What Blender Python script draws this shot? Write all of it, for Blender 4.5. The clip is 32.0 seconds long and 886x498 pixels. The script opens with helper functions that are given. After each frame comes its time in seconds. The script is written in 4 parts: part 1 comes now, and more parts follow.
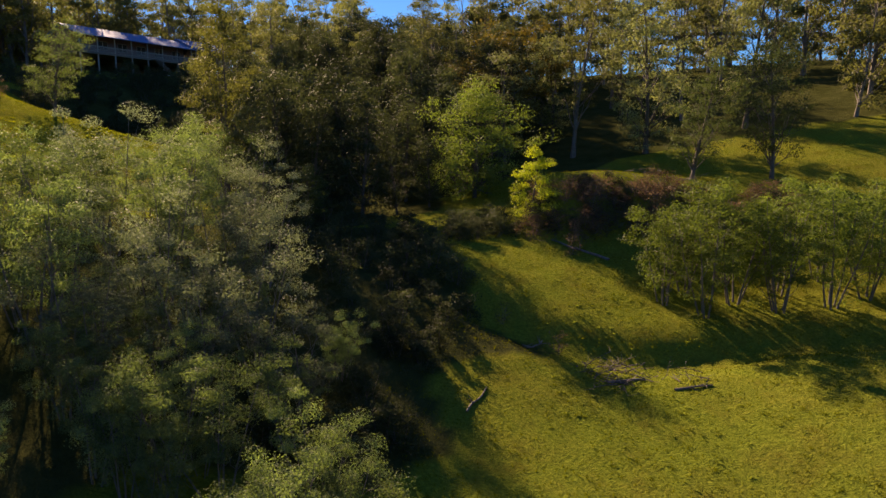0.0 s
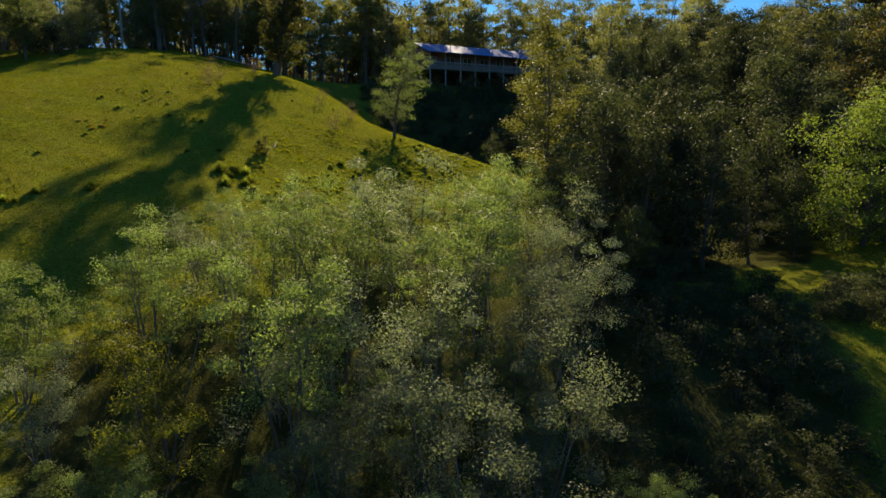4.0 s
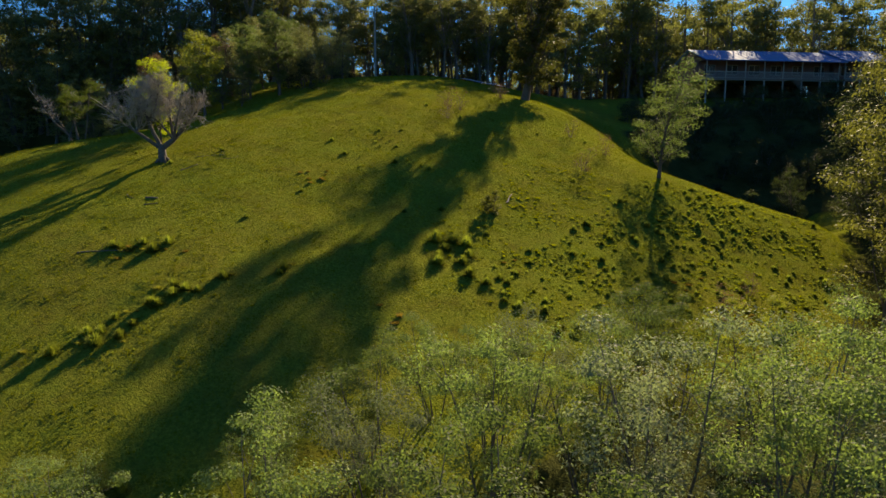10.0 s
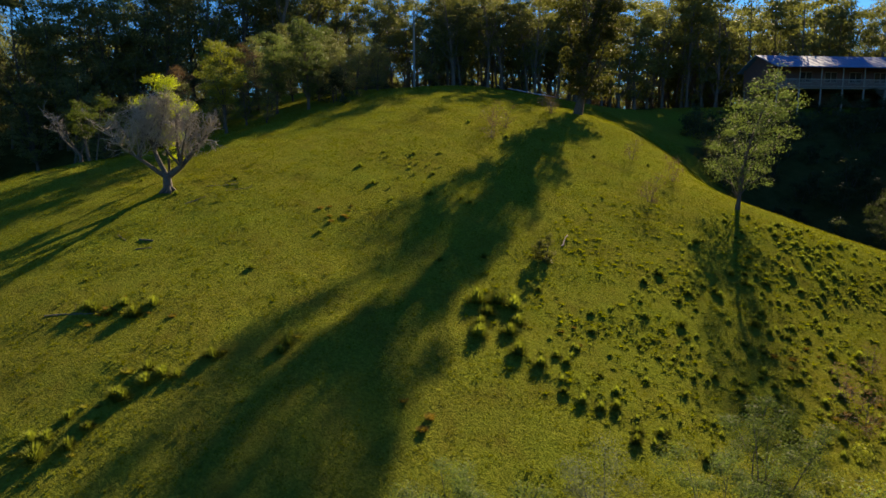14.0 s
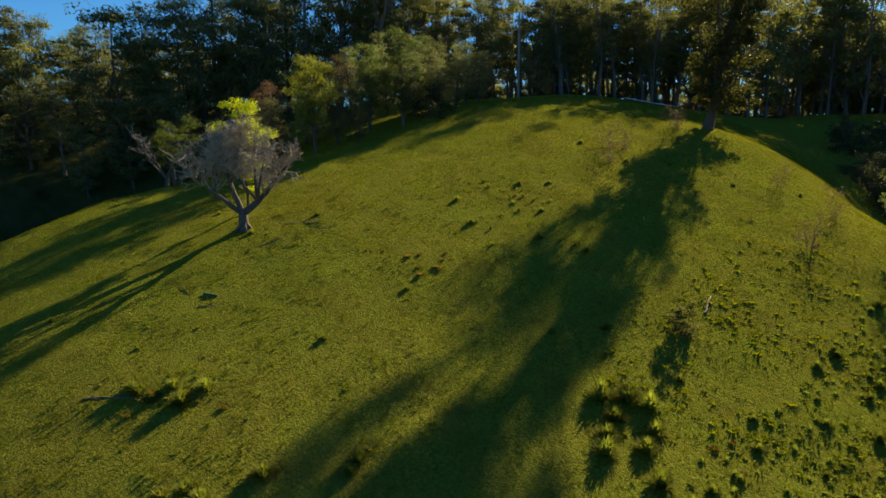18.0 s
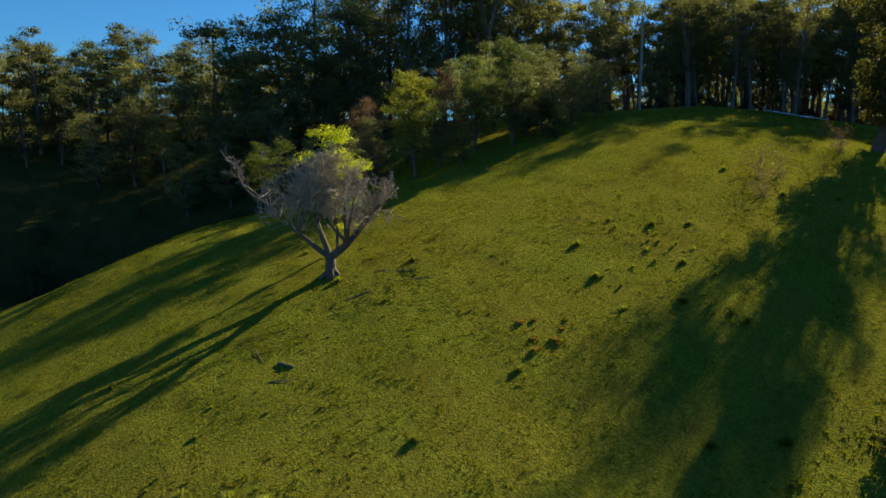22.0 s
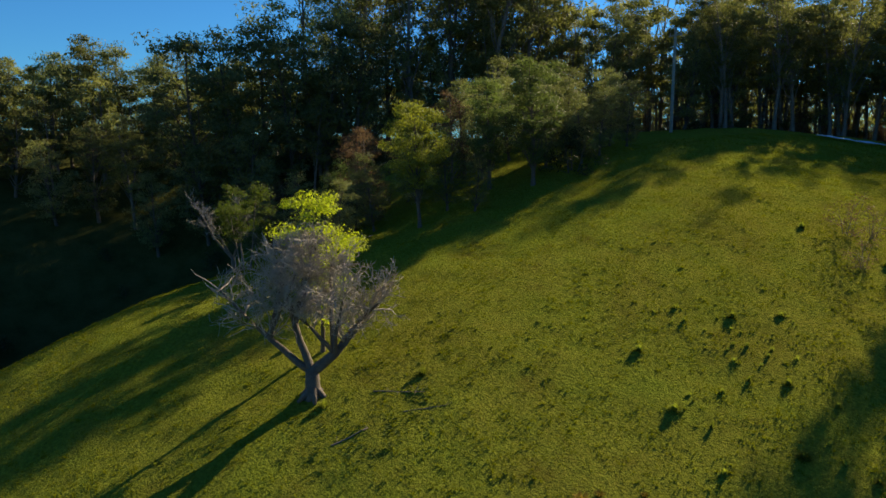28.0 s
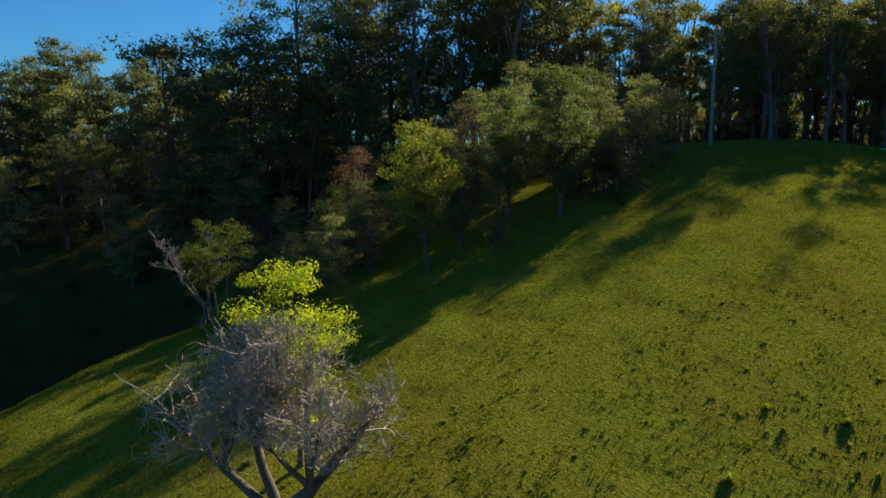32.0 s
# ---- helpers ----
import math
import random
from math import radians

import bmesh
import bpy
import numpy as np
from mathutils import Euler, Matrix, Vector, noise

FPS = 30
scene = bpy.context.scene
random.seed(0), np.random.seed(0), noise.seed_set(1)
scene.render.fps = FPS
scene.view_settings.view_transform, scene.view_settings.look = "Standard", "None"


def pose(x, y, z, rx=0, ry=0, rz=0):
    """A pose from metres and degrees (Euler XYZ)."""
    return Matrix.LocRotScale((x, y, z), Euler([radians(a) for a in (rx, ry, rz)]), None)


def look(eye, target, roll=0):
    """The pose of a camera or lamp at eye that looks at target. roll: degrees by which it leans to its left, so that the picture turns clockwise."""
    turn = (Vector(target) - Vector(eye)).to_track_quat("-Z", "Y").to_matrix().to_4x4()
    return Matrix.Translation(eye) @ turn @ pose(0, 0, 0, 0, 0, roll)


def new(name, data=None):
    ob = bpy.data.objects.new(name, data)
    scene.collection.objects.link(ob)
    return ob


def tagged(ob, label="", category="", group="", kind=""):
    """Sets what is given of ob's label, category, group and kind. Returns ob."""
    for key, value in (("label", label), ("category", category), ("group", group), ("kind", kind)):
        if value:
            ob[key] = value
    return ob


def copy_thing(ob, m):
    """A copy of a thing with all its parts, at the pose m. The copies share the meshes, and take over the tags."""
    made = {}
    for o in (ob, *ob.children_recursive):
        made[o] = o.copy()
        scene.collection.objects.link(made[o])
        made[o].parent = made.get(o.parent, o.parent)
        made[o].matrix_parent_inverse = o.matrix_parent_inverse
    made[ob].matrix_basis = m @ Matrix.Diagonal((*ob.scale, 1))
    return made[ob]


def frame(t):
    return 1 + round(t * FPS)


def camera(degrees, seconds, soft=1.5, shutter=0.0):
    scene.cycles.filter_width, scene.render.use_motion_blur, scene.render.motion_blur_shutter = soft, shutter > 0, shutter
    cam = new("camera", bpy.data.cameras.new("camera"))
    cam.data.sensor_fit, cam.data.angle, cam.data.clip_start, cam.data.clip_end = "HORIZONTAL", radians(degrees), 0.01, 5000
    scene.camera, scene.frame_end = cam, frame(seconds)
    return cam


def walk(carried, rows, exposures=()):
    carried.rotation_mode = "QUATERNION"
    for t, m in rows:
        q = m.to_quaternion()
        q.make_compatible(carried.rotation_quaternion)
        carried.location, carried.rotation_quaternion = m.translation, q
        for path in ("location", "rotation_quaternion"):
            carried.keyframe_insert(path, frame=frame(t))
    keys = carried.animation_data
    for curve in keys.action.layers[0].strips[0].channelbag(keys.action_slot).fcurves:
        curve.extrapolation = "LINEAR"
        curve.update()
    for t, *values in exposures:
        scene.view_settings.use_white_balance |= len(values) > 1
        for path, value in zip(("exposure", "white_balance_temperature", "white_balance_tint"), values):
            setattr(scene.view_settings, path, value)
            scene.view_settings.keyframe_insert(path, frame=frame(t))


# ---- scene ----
cam = camera(66.3, 32.0)
ROWS = [
    (0, 0.00, 0.00, 0.00, 4.42, -8.56, -0.04),
    (0.5, -0.12, 1.08, 0.24, 9.78, -8.67, -0.05),
    (1, -0.25, 2.14, 0.49, 14.68, -8.73, -0.04),
    (1.5, -0.40, 3.14, 0.75, 20.62, -8.74, -0.03),
    (2, -0.59, 4.09, 1.00, 20.92, -8.78, 0.02),
    (3, -1.10, 5.85, 1.54, 26.61, -8.75, 0.08),
    (3.5, -1.41, 6.70, 1.83, 29.59, -8.72, 0.10),
    (5.5, -3.01, 9.93, 3.05, 37.92, -8.78, 0.00),
    (6, -3.47, 10.72, 3.35, 39.91, -8.75, -0.02),
    (7, -4.49, 12.25, 3.91, 43.90, -8.72, -0.03),
    (8, -5.70, 13.65, 4.45, 47.61, -8.70, 0.02),
    (9, -7.01, 14.91, 4.96, 50.87, -8.64, 0.12),
    (10, -8.36, 16.10, 5.41, 53.33, -8.58, 0.16),
    (11, -9.70, 17.23, 5.84, 53.21, -8.55, 0.09),
    (12, -11.06, 18.23, 6.22, 53.41, -8.51, 0.05),
    (13, -12.43, 19.16, 6.61, 54.79, -8.46, 0.04),
    (14, -13.79, 20.01, 7.01, 56.84, -8.44, -0.01),
    (14.5, -14.47, 20.42, 7.23, 57.99, -8.46, -0.04),
    (16.5, -17.19, 21.89, 8.15, 59.94, -8.56, -0.14),
    (17, -17.90, 22.23, 8.38, 61.05, -8.60, -0.13),
    (18, -19.34, 22.87, 8.81, 65.10, -8.58, -0.04),
    (18.5, -20.05, 23.15, 9.01, 68.95, -8.58, -0.01),
    (19, -20.76, 23.40, 9.20, 70.82, -8.56, 0.02),
    (19.5, -21.45, 23.63, 9.38, 73.76, -8.55, 0.01),
    (20, -22.14, 23.85, 9.56, 73.85, -8.52, -0.03),
    (21, -23.50, 24.23, 9.93, 73.75, -8.46, -0.12),
    (22, -24.86, 24.55, 10.30, 73.61, -8.40, -0.16),
    (23, -26.22, 24.82, 10.71, 73.53, -8.34, -0.16),
    (24, -27.57, 25.05, 11.17, 73.45, -8.36, -0.18),
    (25, -28.91, 25.28, 11.67, 73.36, -8.45, -0.15),
    (25.5, -29.58, 25.41, 11.91, 73.34, -8.51, -0.13),
    (27.5, -32.32, 26.01, 12.87, 73.38, -8.73, 0.01),
    (28, -33.04, 26.19, 13.09, 73.38, -8.74, 0.04),
    (29, -34.52, 26.59, 13.47, 73.39, -8.78, 0.08),
    (30, -36.10, 27.01, 13.83, 73.42, -8.88, 0.14),
    (31, -37.82, 27.46, 14.21, 73.43, -8.98, 0.20),
    (32, -39.62, 27.90, 14.62, 73.93, -9.14, 0.29),
]
walk(cam, [(t, pose(x, y, z, 90 + pitch, roll, yaw)) for t, x, y, z, yaw, pitch, roll in ROWS],
     [(0.0, 1.2, 7600, 34), (0.3, 1.12, 7400, 20), (0.6, 1.15, 7200, 15), (3.5, 1.15, 7200, 15), (6.0, 1.14, 7200, 15), (10.0, 1.15, 7200, 15), (14.0, 1.12, 7200, 17), (15.9, 1.0, 7200, 20), (16.6, 1.02, 7400, 30),
      (17.3, 1.02, 7400, 30), (17.9, 1.1, 7200, 14), (19.0, 1.09, 7000, 12), (25.0, 1.06, 6900, 12), (32.0, 0.98, 6700, 11)])

# ---- daylight: a low sun behind the wooded crest, clear sky ----
SUN_YAW, SUN_UP = 32.9, 27.5
world = bpy.data.worlds.new("sky")
scene.world = world
world.use_nodes = True
wn = world.node_tree.nodes
sky = wn.new("ShaderNodeTexSky")
sky.sky_type = "NISHITA"
sky.sun_disc = False
sky.sun_elevation = radians(SUN_UP)
sky.sun_rotation = radians(-SUN_YAW)
sky.air_density, sky.dust_density, sky.ozone_density = 1.0, 0.1, 4.0
wn["Background"].inputs["Strength"].default_value = 0.052
deep = wn.new("ShaderNodeMix")
deep.data_type, deep.blend_type = "RGBA", "MULTIPLY"
deep.inputs[0].default_value, deep.inputs[7].default_value = 1.0, (0.27, 0.77, 1.16, 1)
world.node_tree.links.new(sky.outputs["Color"], deep.inputs[6])
world.node_tree.links.new(deep.outputs[2], wn["Background"].inputs["Color"])
lamp = bpy.data.lights.new("sun", "SUN")
lamp.energy, lamp.angle, lamp.color = 5.0, radians(0.6), (1.0, 0.86, 0.58)
sun = new("sun", lamp)
sun_way = Vector((-math.sin(radians(SUN_YAW)) * math.cos(radians(SUN_UP)), math.cos(radians(SUN_YAW)) * math.cos(radians(SUN_UP)), math.sin(radians(SUN_UP))))
sun.matrix_world = look(sun_way * 300, (0, 0, 0))


# ---- materials ----
def material(name):
    m = bpy.data.materials.new(name)
    m.use_nodes = True
    return m, m.node_tree.nodes, m.node_tree.links


def noise_node(n, l, scale, detail=4.0, rough=0.6, vec=None):
    node = n.new("ShaderNodeTexNoise")
    node.inputs["Scale"].default_value = scale
    node.inputs["Detail"].default_value = detail
    node.inputs["Roughness"].default_value = rough
    if vec is not None:
        l.new(vec, node.inputs["Vector"])
    return node.outputs["Fac"]


def ramp(n, l, fac, stops):
    node = n.new("ShaderNodeValToRGB")
    el = node.color_ramp.elements
    while len(el) < len(stops):
        el.new(0.5)
    for e, (p, c) in zip(el, stops):
        e.position, e.color = p, (*c, 1)
    l.new(fac, node.inputs["Fac"])
    return node.outputs["Color"]


def mix(n, l, fac, a, b, kind="MIX"):
    node = n.new("ShaderNodeMix")
    node.data_type, node.blend_type = "RGBA", kind
    for socket, v in ((node.inputs[0], fac), (node.inputs[6], a), (node.inputs[7], b)):
        if hasattr(v, "links"):
            l.new(v, socket)
        else:
            socket.default_value = v if isinstance(v, (int, float)) else (*v, 1)
    return node.outputs[2]


def bump(n, l, height, strength, distance, bsdf):
    node = n.new("ShaderNodeBump")
    node.inputs["Strength"].default_value, node.inputs["Distance"].default_value = strength, distance
    l.new(height, node.inputs["Height"])
    l.new(node.outputs["Normal"], bsdf.inputs["Normal"])


def surface(name, stops, scale, rough=0.85, relief=0.4, depth=0.02, fine=8.0, metal=0.0, island=False):
    """A weathered solid: a colour ramp over two sizes of noise, with a fine bump."""
    m, n, l = material(name)
    b = n["Principled BSDF"]
    pos = n.new("ShaderNodeTexCoord").outputs["Object"]
    big = noise_node(n, l, scale, 5, 0.65, pos)
    small = noise_node(n, l, scale * fine, 3, 0.6, pos)
    both = mix(n, l, 0.4, big, small)
    l.new(ramp(n, l, both, stops), b.inputs["Base Color"])
    b.inputs["Roughness"].default_value, b.inputs["Metallic"].default_value = rough, metal
    bump(n, l, small, relief, depth, b)
    return m


def foliage(name, dark, light, glow, gloss=0.6, thinness=0.48, shine=0.12):
    """Leaves: a thin sheet that scatters light on both sides, varied from leaf to leaf and from plant to plant."""
    m, n, l = material(name)
    b = n["Principled BSDF"]
    island = n.new("ShaderNodeNewGeometry").outputs["Random Per Island"]
    plant = n.new("ShaderNodeObjectInfo").outputs["Random"]
    pos = n.new("ShaderNodeTexCoord").outputs["Object"]
    patch = noise_node(n, l, 0.6, 2, 0.5, pos)
    tone = mix(n, l, 0.5, island, patch)
    colour = mix(n, l, tone, dark, light)
    hsv = n.new("ShaderNodeHueSaturation")
    shift = n.new("ShaderNodeMapRange")
    shift.inputs["To Min"].default_value, shift.inputs["To Max"].default_value = 0.58, 1.3
    l.new(plant, shift.inputs["Value"])
    l.new(shift.outputs["Result"], hsv.inputs["Value"])
    l.new(colour, hsv.inputs["Color"])
    l.new(hsv.outputs["Color"], b.inputs["Base Color"])
    b.inputs["Roughness"].default_value = gloss
    b.inputs["Specular IOR Level"].default_value = shine
    thin = n.new("ShaderNodeBsdfTranslucent")
    warm = mix(n, l, 1.0, hsv.outputs["Color"], glow, "MULTIPLY")
    l.new(warm, thin.inputs["Color"])
    both = n.new("ShaderNodeMixShader")
    both.inputs["Fac"].default_value = thinness
    l.new(b.outputs["BSDF"], both.inputs[1])
    l.new(thin.outputs["BSDF"], both.inputs[2])
    l.new(both.outputs["Shader"], n["Material Output"].inputs["Surface"])
    return m


def make_grass():
    m, n, l = material("pasture")
    b = n["Principled BSDF"]
    pos = n.new("ShaderNodeTexCoord").outputs["Object"]
    broad = noise_node(n, l, 0.07, 4, 0.6, pos)
    mid = noise_node(n, l, 0.55, 5, 0.7, pos)
    fine = noise_node(n, l, 7.0, 6, 0.8, pos)
    blades = noise_node(n, l, 26.0, 3, 0.7, pos)
    green = ramp(n, l, fine, [(0.3, (0.085, 0.11, 0.016)), (0.5, (0.172, 0.21, 0.023)), (0.7, (0.275, 0.31, 0.038))])
    straw = ramp(n, l, fine, [(0.3, (0.1, 0.104, 0.017)), (0.52, (0.2, 0.2, 0.027)), (0.72, (0.32, 0.298, 0.047))])
    dry = ramp(n, l, mix(n, l, 0.5, broad, mid), [(0.4, (0, 0, 0)), (0.6, (1, 1, 1))])
    colour = mix(n, l, dry, green, straw)
    bare = ramp(n, l, mix(n, l, 0.4, mid, fine), [(0.55, (0, 0, 0)), (0.66, (0.75, 0.75, 0.75))])
    colour = mix(n, l, bare, colour, (0.105, 0.09, 0.015))
    # dark ground colour: leaf litter in the woods, painted shade on the other floors
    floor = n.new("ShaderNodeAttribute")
    floor.attribute_name = "litter_and_shade"
    soil_and_shade = ramp(n, l, mid, [(0.3, (0.03, 0.034, 0.014)), (0.7, (0.08, 0.084, 0.032))])
    colour = mix(n, l, floor.outputs["Fac"], colour, soil_and_shade)
    l.new(colour, b.inputs["Base Color"])
    b.inputs["Roughness"].default_value = 0.95
    b.inputs["Specular IOR Level"].default_value = 0.0
    lumps = noise_node(n, l, 2.6, 5, 0.7, pos)
    clods = noise_node(n, l, 10.0, 3, 0.6, pos)
    bump(n, l, mix(n, l, 0.62, lumps, mix(n, l, 0.35, clods, blades)), 1.0, 0.42, b)
    return m


grass_mat = make_grass()
bark_pale = surface("pale_bark", [(0.3, (0.07, 0.056, 0.044)), (0.7, (0.2, 0.17, 0.145))], 3.0)
bark_river = surface("grey_brown_bark", [(0.3, (0.07, 0.058, 0.045)), (0.7, (0.19, 0.165, 0.135))], 5.0)
bark_dark = surface("dark_bark", [(0.3, (0.045, 0.035, 0.028)), (0.7, (0.14, 0.11, 0.085))], 5.0)
bark_limb = surface("grey_limb", [(0.3, (0.06, 0.047, 0.037)), (0.7, (0.17, 0.138, 0.112))], 5.0, rough=0.95, relief=0.8, depth=0.04)
bark_grey = surface("bleached_bark", [(0.25, (0.075, 0.055, 0.042)), (0.5, (0.15, 0.115, 0.09)), (0.75, (0.28, 0.23, 0.185))], 4.0)
leaf_gum = foliage("gum_leaf", (0.052, 0.07, 0.026), (0.13, 0.158, 0.058), (1.35, 1.5, 0.8))
leaf_dark = foliage("dark_leaf", (0.1, 0.11, 0.048), (0.25, 0.248, 0.098), (1.35, 1.5, 0.9), 0.6, 0.4)
leaf_river = foliage("river_leaf", (0.072, 0.1, 0.046), (0.225, 0.27, 0.105), (1.4, 1.6, 0.7), 0.6, 0.42, 0.07)
leaf_silver = foliage("silver_leaf", (0.08, 0.096, 0.06), (0.235, 0.255, 0.165), (1.3, 1.45, 0.85), 0.6, 0.4, 0.08)
leaf_tall = foliage("forest_leaf", (0.088, 0.095, 0.036), (0.22, 0.215, 0.078), (1.4, 1.5, 0.9), 0.6, 0.5)
# darker copy of the forest leaf: shade of the valley and scrub in its colour
leaf_shaded = foliage("shaded_leaf", (0.034, 0.044, 0.02), (0.09, 0.1, 0.042), (1.2, 1.3, 0.8), 0.7, 0.35)
leaf_olive = foliage("olive_leaf", (0.055, 0.064, 0.02), (0.15, 0.152, 0.046), (1.4, 1.4, 0.7), 0.6, 0.5)
leaf_wattle = foliage("wattle_leaf", (0.068, 0.108, 0.026), (0.16, 0.21, 0.052), (1.5, 1.5, 0.6))
leaf_lemon = foliage("lemon_leaf", (0.1, 0.12, 0.026), (0.23, 0.25, 0.058), (1.5, 1.5, 0.5))
leaf_lime = foliage("lime_leaf", (0.19, 0.24, 0.022), (0.37, 0.42, 0.05), (1.5, 1.5, 0.4))
leaf_orange = foliage("rusty_leaf", (0.085, 0.08, 0.02), (0.19, 0.165, 0.04), (1.5, 1.3, 0.6))
leaf_brown = foliage("dry_leaf", (0.1, 0.066, 0.04), (0.19, 0.13, 0.08), (1.2, 1.1, 0.8))
twig_mat = surface("grey_twigs", [(0.3, (0.22, 0.18, 0.145)), (0.7, (0.44, 0.375, 0.31))], 2.0, relief=0.1)
blade_green = foliage("tussock_blade", (0.12, 0.145, 0.03), (0.31, 0.325, 0.07), (1.3, 1.4, 0.6), 0.9, 0.5, 0.0)
blade_straw = foliage("straw_blade", (0.16, 0.16, 0.035), (0.33, 0.315, 0.075), (1.3, 1.3, 0.6), 0.9, 0.48, 0.0)
blade_rust = foliage("bracken", (0.13, 0.1, 0.025), (0.27, 0.205, 0.055), (1.3, 1.2, 0.6), 0.9, 0.48, 0.0)

# ---- the ground: one sheet of hills ----
FIELD_HILLS = [(-56, 30, 16, 1.16), (-40, 25, 16, 1.6), (-50, 45, 14, -0.8), (-65, 45, 16, 1.3), (-70, 62, 14, 0.8), (-85, 55, 18, 3), (-40, 62, 14, 1.9), (-55, 72, 14, -0), (-45, 88, 16, -6.2), (-66, 108, 18, 1.8), (-85, 85, 22, 0.6), (-62, 12, 16, -0.4), (-85, 22, 18, -4.2), (-105, 20, 22, 2), (-120, 60, 35, 2.8), (-100, 150, 60, 7), (-140, -20, 55, 12.2), (-60, -40, 50, -7.6), (-80, 12, 7, -6.17), (-70, 4, 8, -1.09), (-90, 20, 7, -3.49), (-58, -3, 9, -2.91), (-47, 79, 6, -3), (-81, 75, 9, 1.1), (-85, 55, 8, -0.3), (-58, 68, 5, 1), (-40, 67, 6, 0.5), (-42, 76, 6, -1.4), (-66, 14, 7, 0.77), (-74, 20, 7, 2.18), (-60, 8, 7, -0.05), (-82, 27, 7, -1.07)]
VALLEY_HILLS = [(-30, 40, 16, -1.4), (-20, 60, 18, -6.6), (-15, 25, 16, 0.5), (2, 38, 15, 1.1), (5, 22, 16, -4.8), (20, 55, 20, -0.8), (-30, 5, 22, -6.4), (0, 85, 28, -8.3), (40, 120, 60, 11.1), (30, 20, 30, -13.1), (90, 40, 60, -2.0), (17, 25, 5.5, 2.2)]
HILLS = FIELD_HILLS + VALLEY_HILLS


def ground(x, y):
    """The height of the smooth ground."""
    h = 4.0
    for cx, cy, r, up in HILLS:
        h = h + up * np.exp(-((x - cx) ** 2 + (y - cy) ** 2) / (2.0 * r * r))
    return h + bank(x, y) - channel(x, y)


def bank(x, y):
    """The steep scrubby bank behind the valley flat and the grassy knoll on top of it."""
    rise = np.clip((y - 42.6 - 0.12 * np.maximum(x - 6, 0)) / 5.6, 0, 1)
    ends = np.clip((x - 1.2) / 3.2, 0, 1) * np.clip((24 - x) / 17, 0, 1)
    back = np.exp(-(np.maximum(y - 49.5, 0) / 7.0) ** 2)
    return 2.7 * rise * rise * (3 - 2 * rise) * ends * ends * (3 - 2 * ends) * back


CREEK = [(40, 33), (22, 31.5), (13, 31.5), (7, 30), (2, 31.5), (-5, 36), (-12, 43), (-20, 54), (-30, 70), (-42, 84)]


def channel(x, y):
    """How deep the creek and the gully below the field are cut into the ground."""
    cut = 0.0
    for (ax, ay), (bx, by) in zip(CREEK, CREEK[1:]):
        u = np.clip(((x - ax) * (bx - ax) + (y - ay) * (by - ay)) / ((bx - ax) ** 2 + (by - ay) ** 2), 0, 1)
        d2 = (x - ax - u * (bx - ax)) ** 2 + (y - ay - u * (by - ay)) ** 2
        cut = np.maximum(cut, 0.75 * np.exp(-d2 / 2.0))
    return cut


def relief(x, y):
    """Small humps and hollows on top of it."""
    p = Vector((x, y, 0.0))
    return 0.2 * noise.noise(p * 0.1) + 0.07 * noise.noise(p * 0.45) + 0.06 * noise.noise(p * 1.3)


def height(x, y):
    return float(ground(x, y)) + relief(x, y)


def inside(poly, x, y):
    hit = False
    for (ax, ay), (bx, by) in zip(poly, poly[1:] + poly[:1]):
        if (ay > y) != (by > y) and x < ax + (y - ay) / (by - ay) * (bx - ax):
            hit = not hit
    return hit


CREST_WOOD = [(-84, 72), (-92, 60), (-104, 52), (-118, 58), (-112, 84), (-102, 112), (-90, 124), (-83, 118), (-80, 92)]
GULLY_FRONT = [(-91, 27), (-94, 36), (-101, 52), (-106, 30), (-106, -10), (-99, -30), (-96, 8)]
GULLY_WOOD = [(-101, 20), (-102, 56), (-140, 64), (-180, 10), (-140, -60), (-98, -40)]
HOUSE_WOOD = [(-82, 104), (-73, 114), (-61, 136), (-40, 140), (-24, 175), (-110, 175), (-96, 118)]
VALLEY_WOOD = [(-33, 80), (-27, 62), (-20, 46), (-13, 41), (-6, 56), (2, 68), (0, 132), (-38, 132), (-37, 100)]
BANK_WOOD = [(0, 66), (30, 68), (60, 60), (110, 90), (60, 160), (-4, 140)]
# grove floor, house slope and gully floor: ground darkened to paint in shade
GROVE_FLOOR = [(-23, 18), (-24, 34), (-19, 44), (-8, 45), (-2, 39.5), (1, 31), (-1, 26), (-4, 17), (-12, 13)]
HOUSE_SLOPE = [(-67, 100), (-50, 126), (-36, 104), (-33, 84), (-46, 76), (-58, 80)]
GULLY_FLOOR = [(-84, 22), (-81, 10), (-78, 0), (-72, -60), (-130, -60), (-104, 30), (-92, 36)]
DARK_FLOORS = [GULLY_FLOOR, GROVE_FLOOR, HOUSE_SLOPE, CREST_WOOD, GULLY_WOOD, HOUSE_WOOD, VALLEY_WOOD, BANK_WOOD, GULLY_FRONT]


def axis(lo, hi, step, reach):
    inner = list(np.arange(lo, hi + step / 2, step))
    out, d = [], step
    e = hi
    while e < reach:
        d *= 1.22
        e += d
        out.append(e)
    low, d, e = [], step, lo
    while e > -reach:
        d *= 1.22
        e -= d
        low.append(e)
    return np.array(low[::-1] + inner + out)


def mesh_object(name, verts, faces, mat, parent=None, smooth=False):
    me = bpy.data.meshes.new(name)
    me.from_pydata(verts.tolist() if hasattr(verts, "tolist") else verts, [], faces.tolist() if hasattr(faces, "tolist") else faces)
    me.materials.append(mat)
    if smooth:
        me.polygons.foreach_set("use_smooth", np.ones(len(me.polygons), dtype=bool))
    me.update()
    ob = new(name, me)
    ob.parent = parent
    return ob


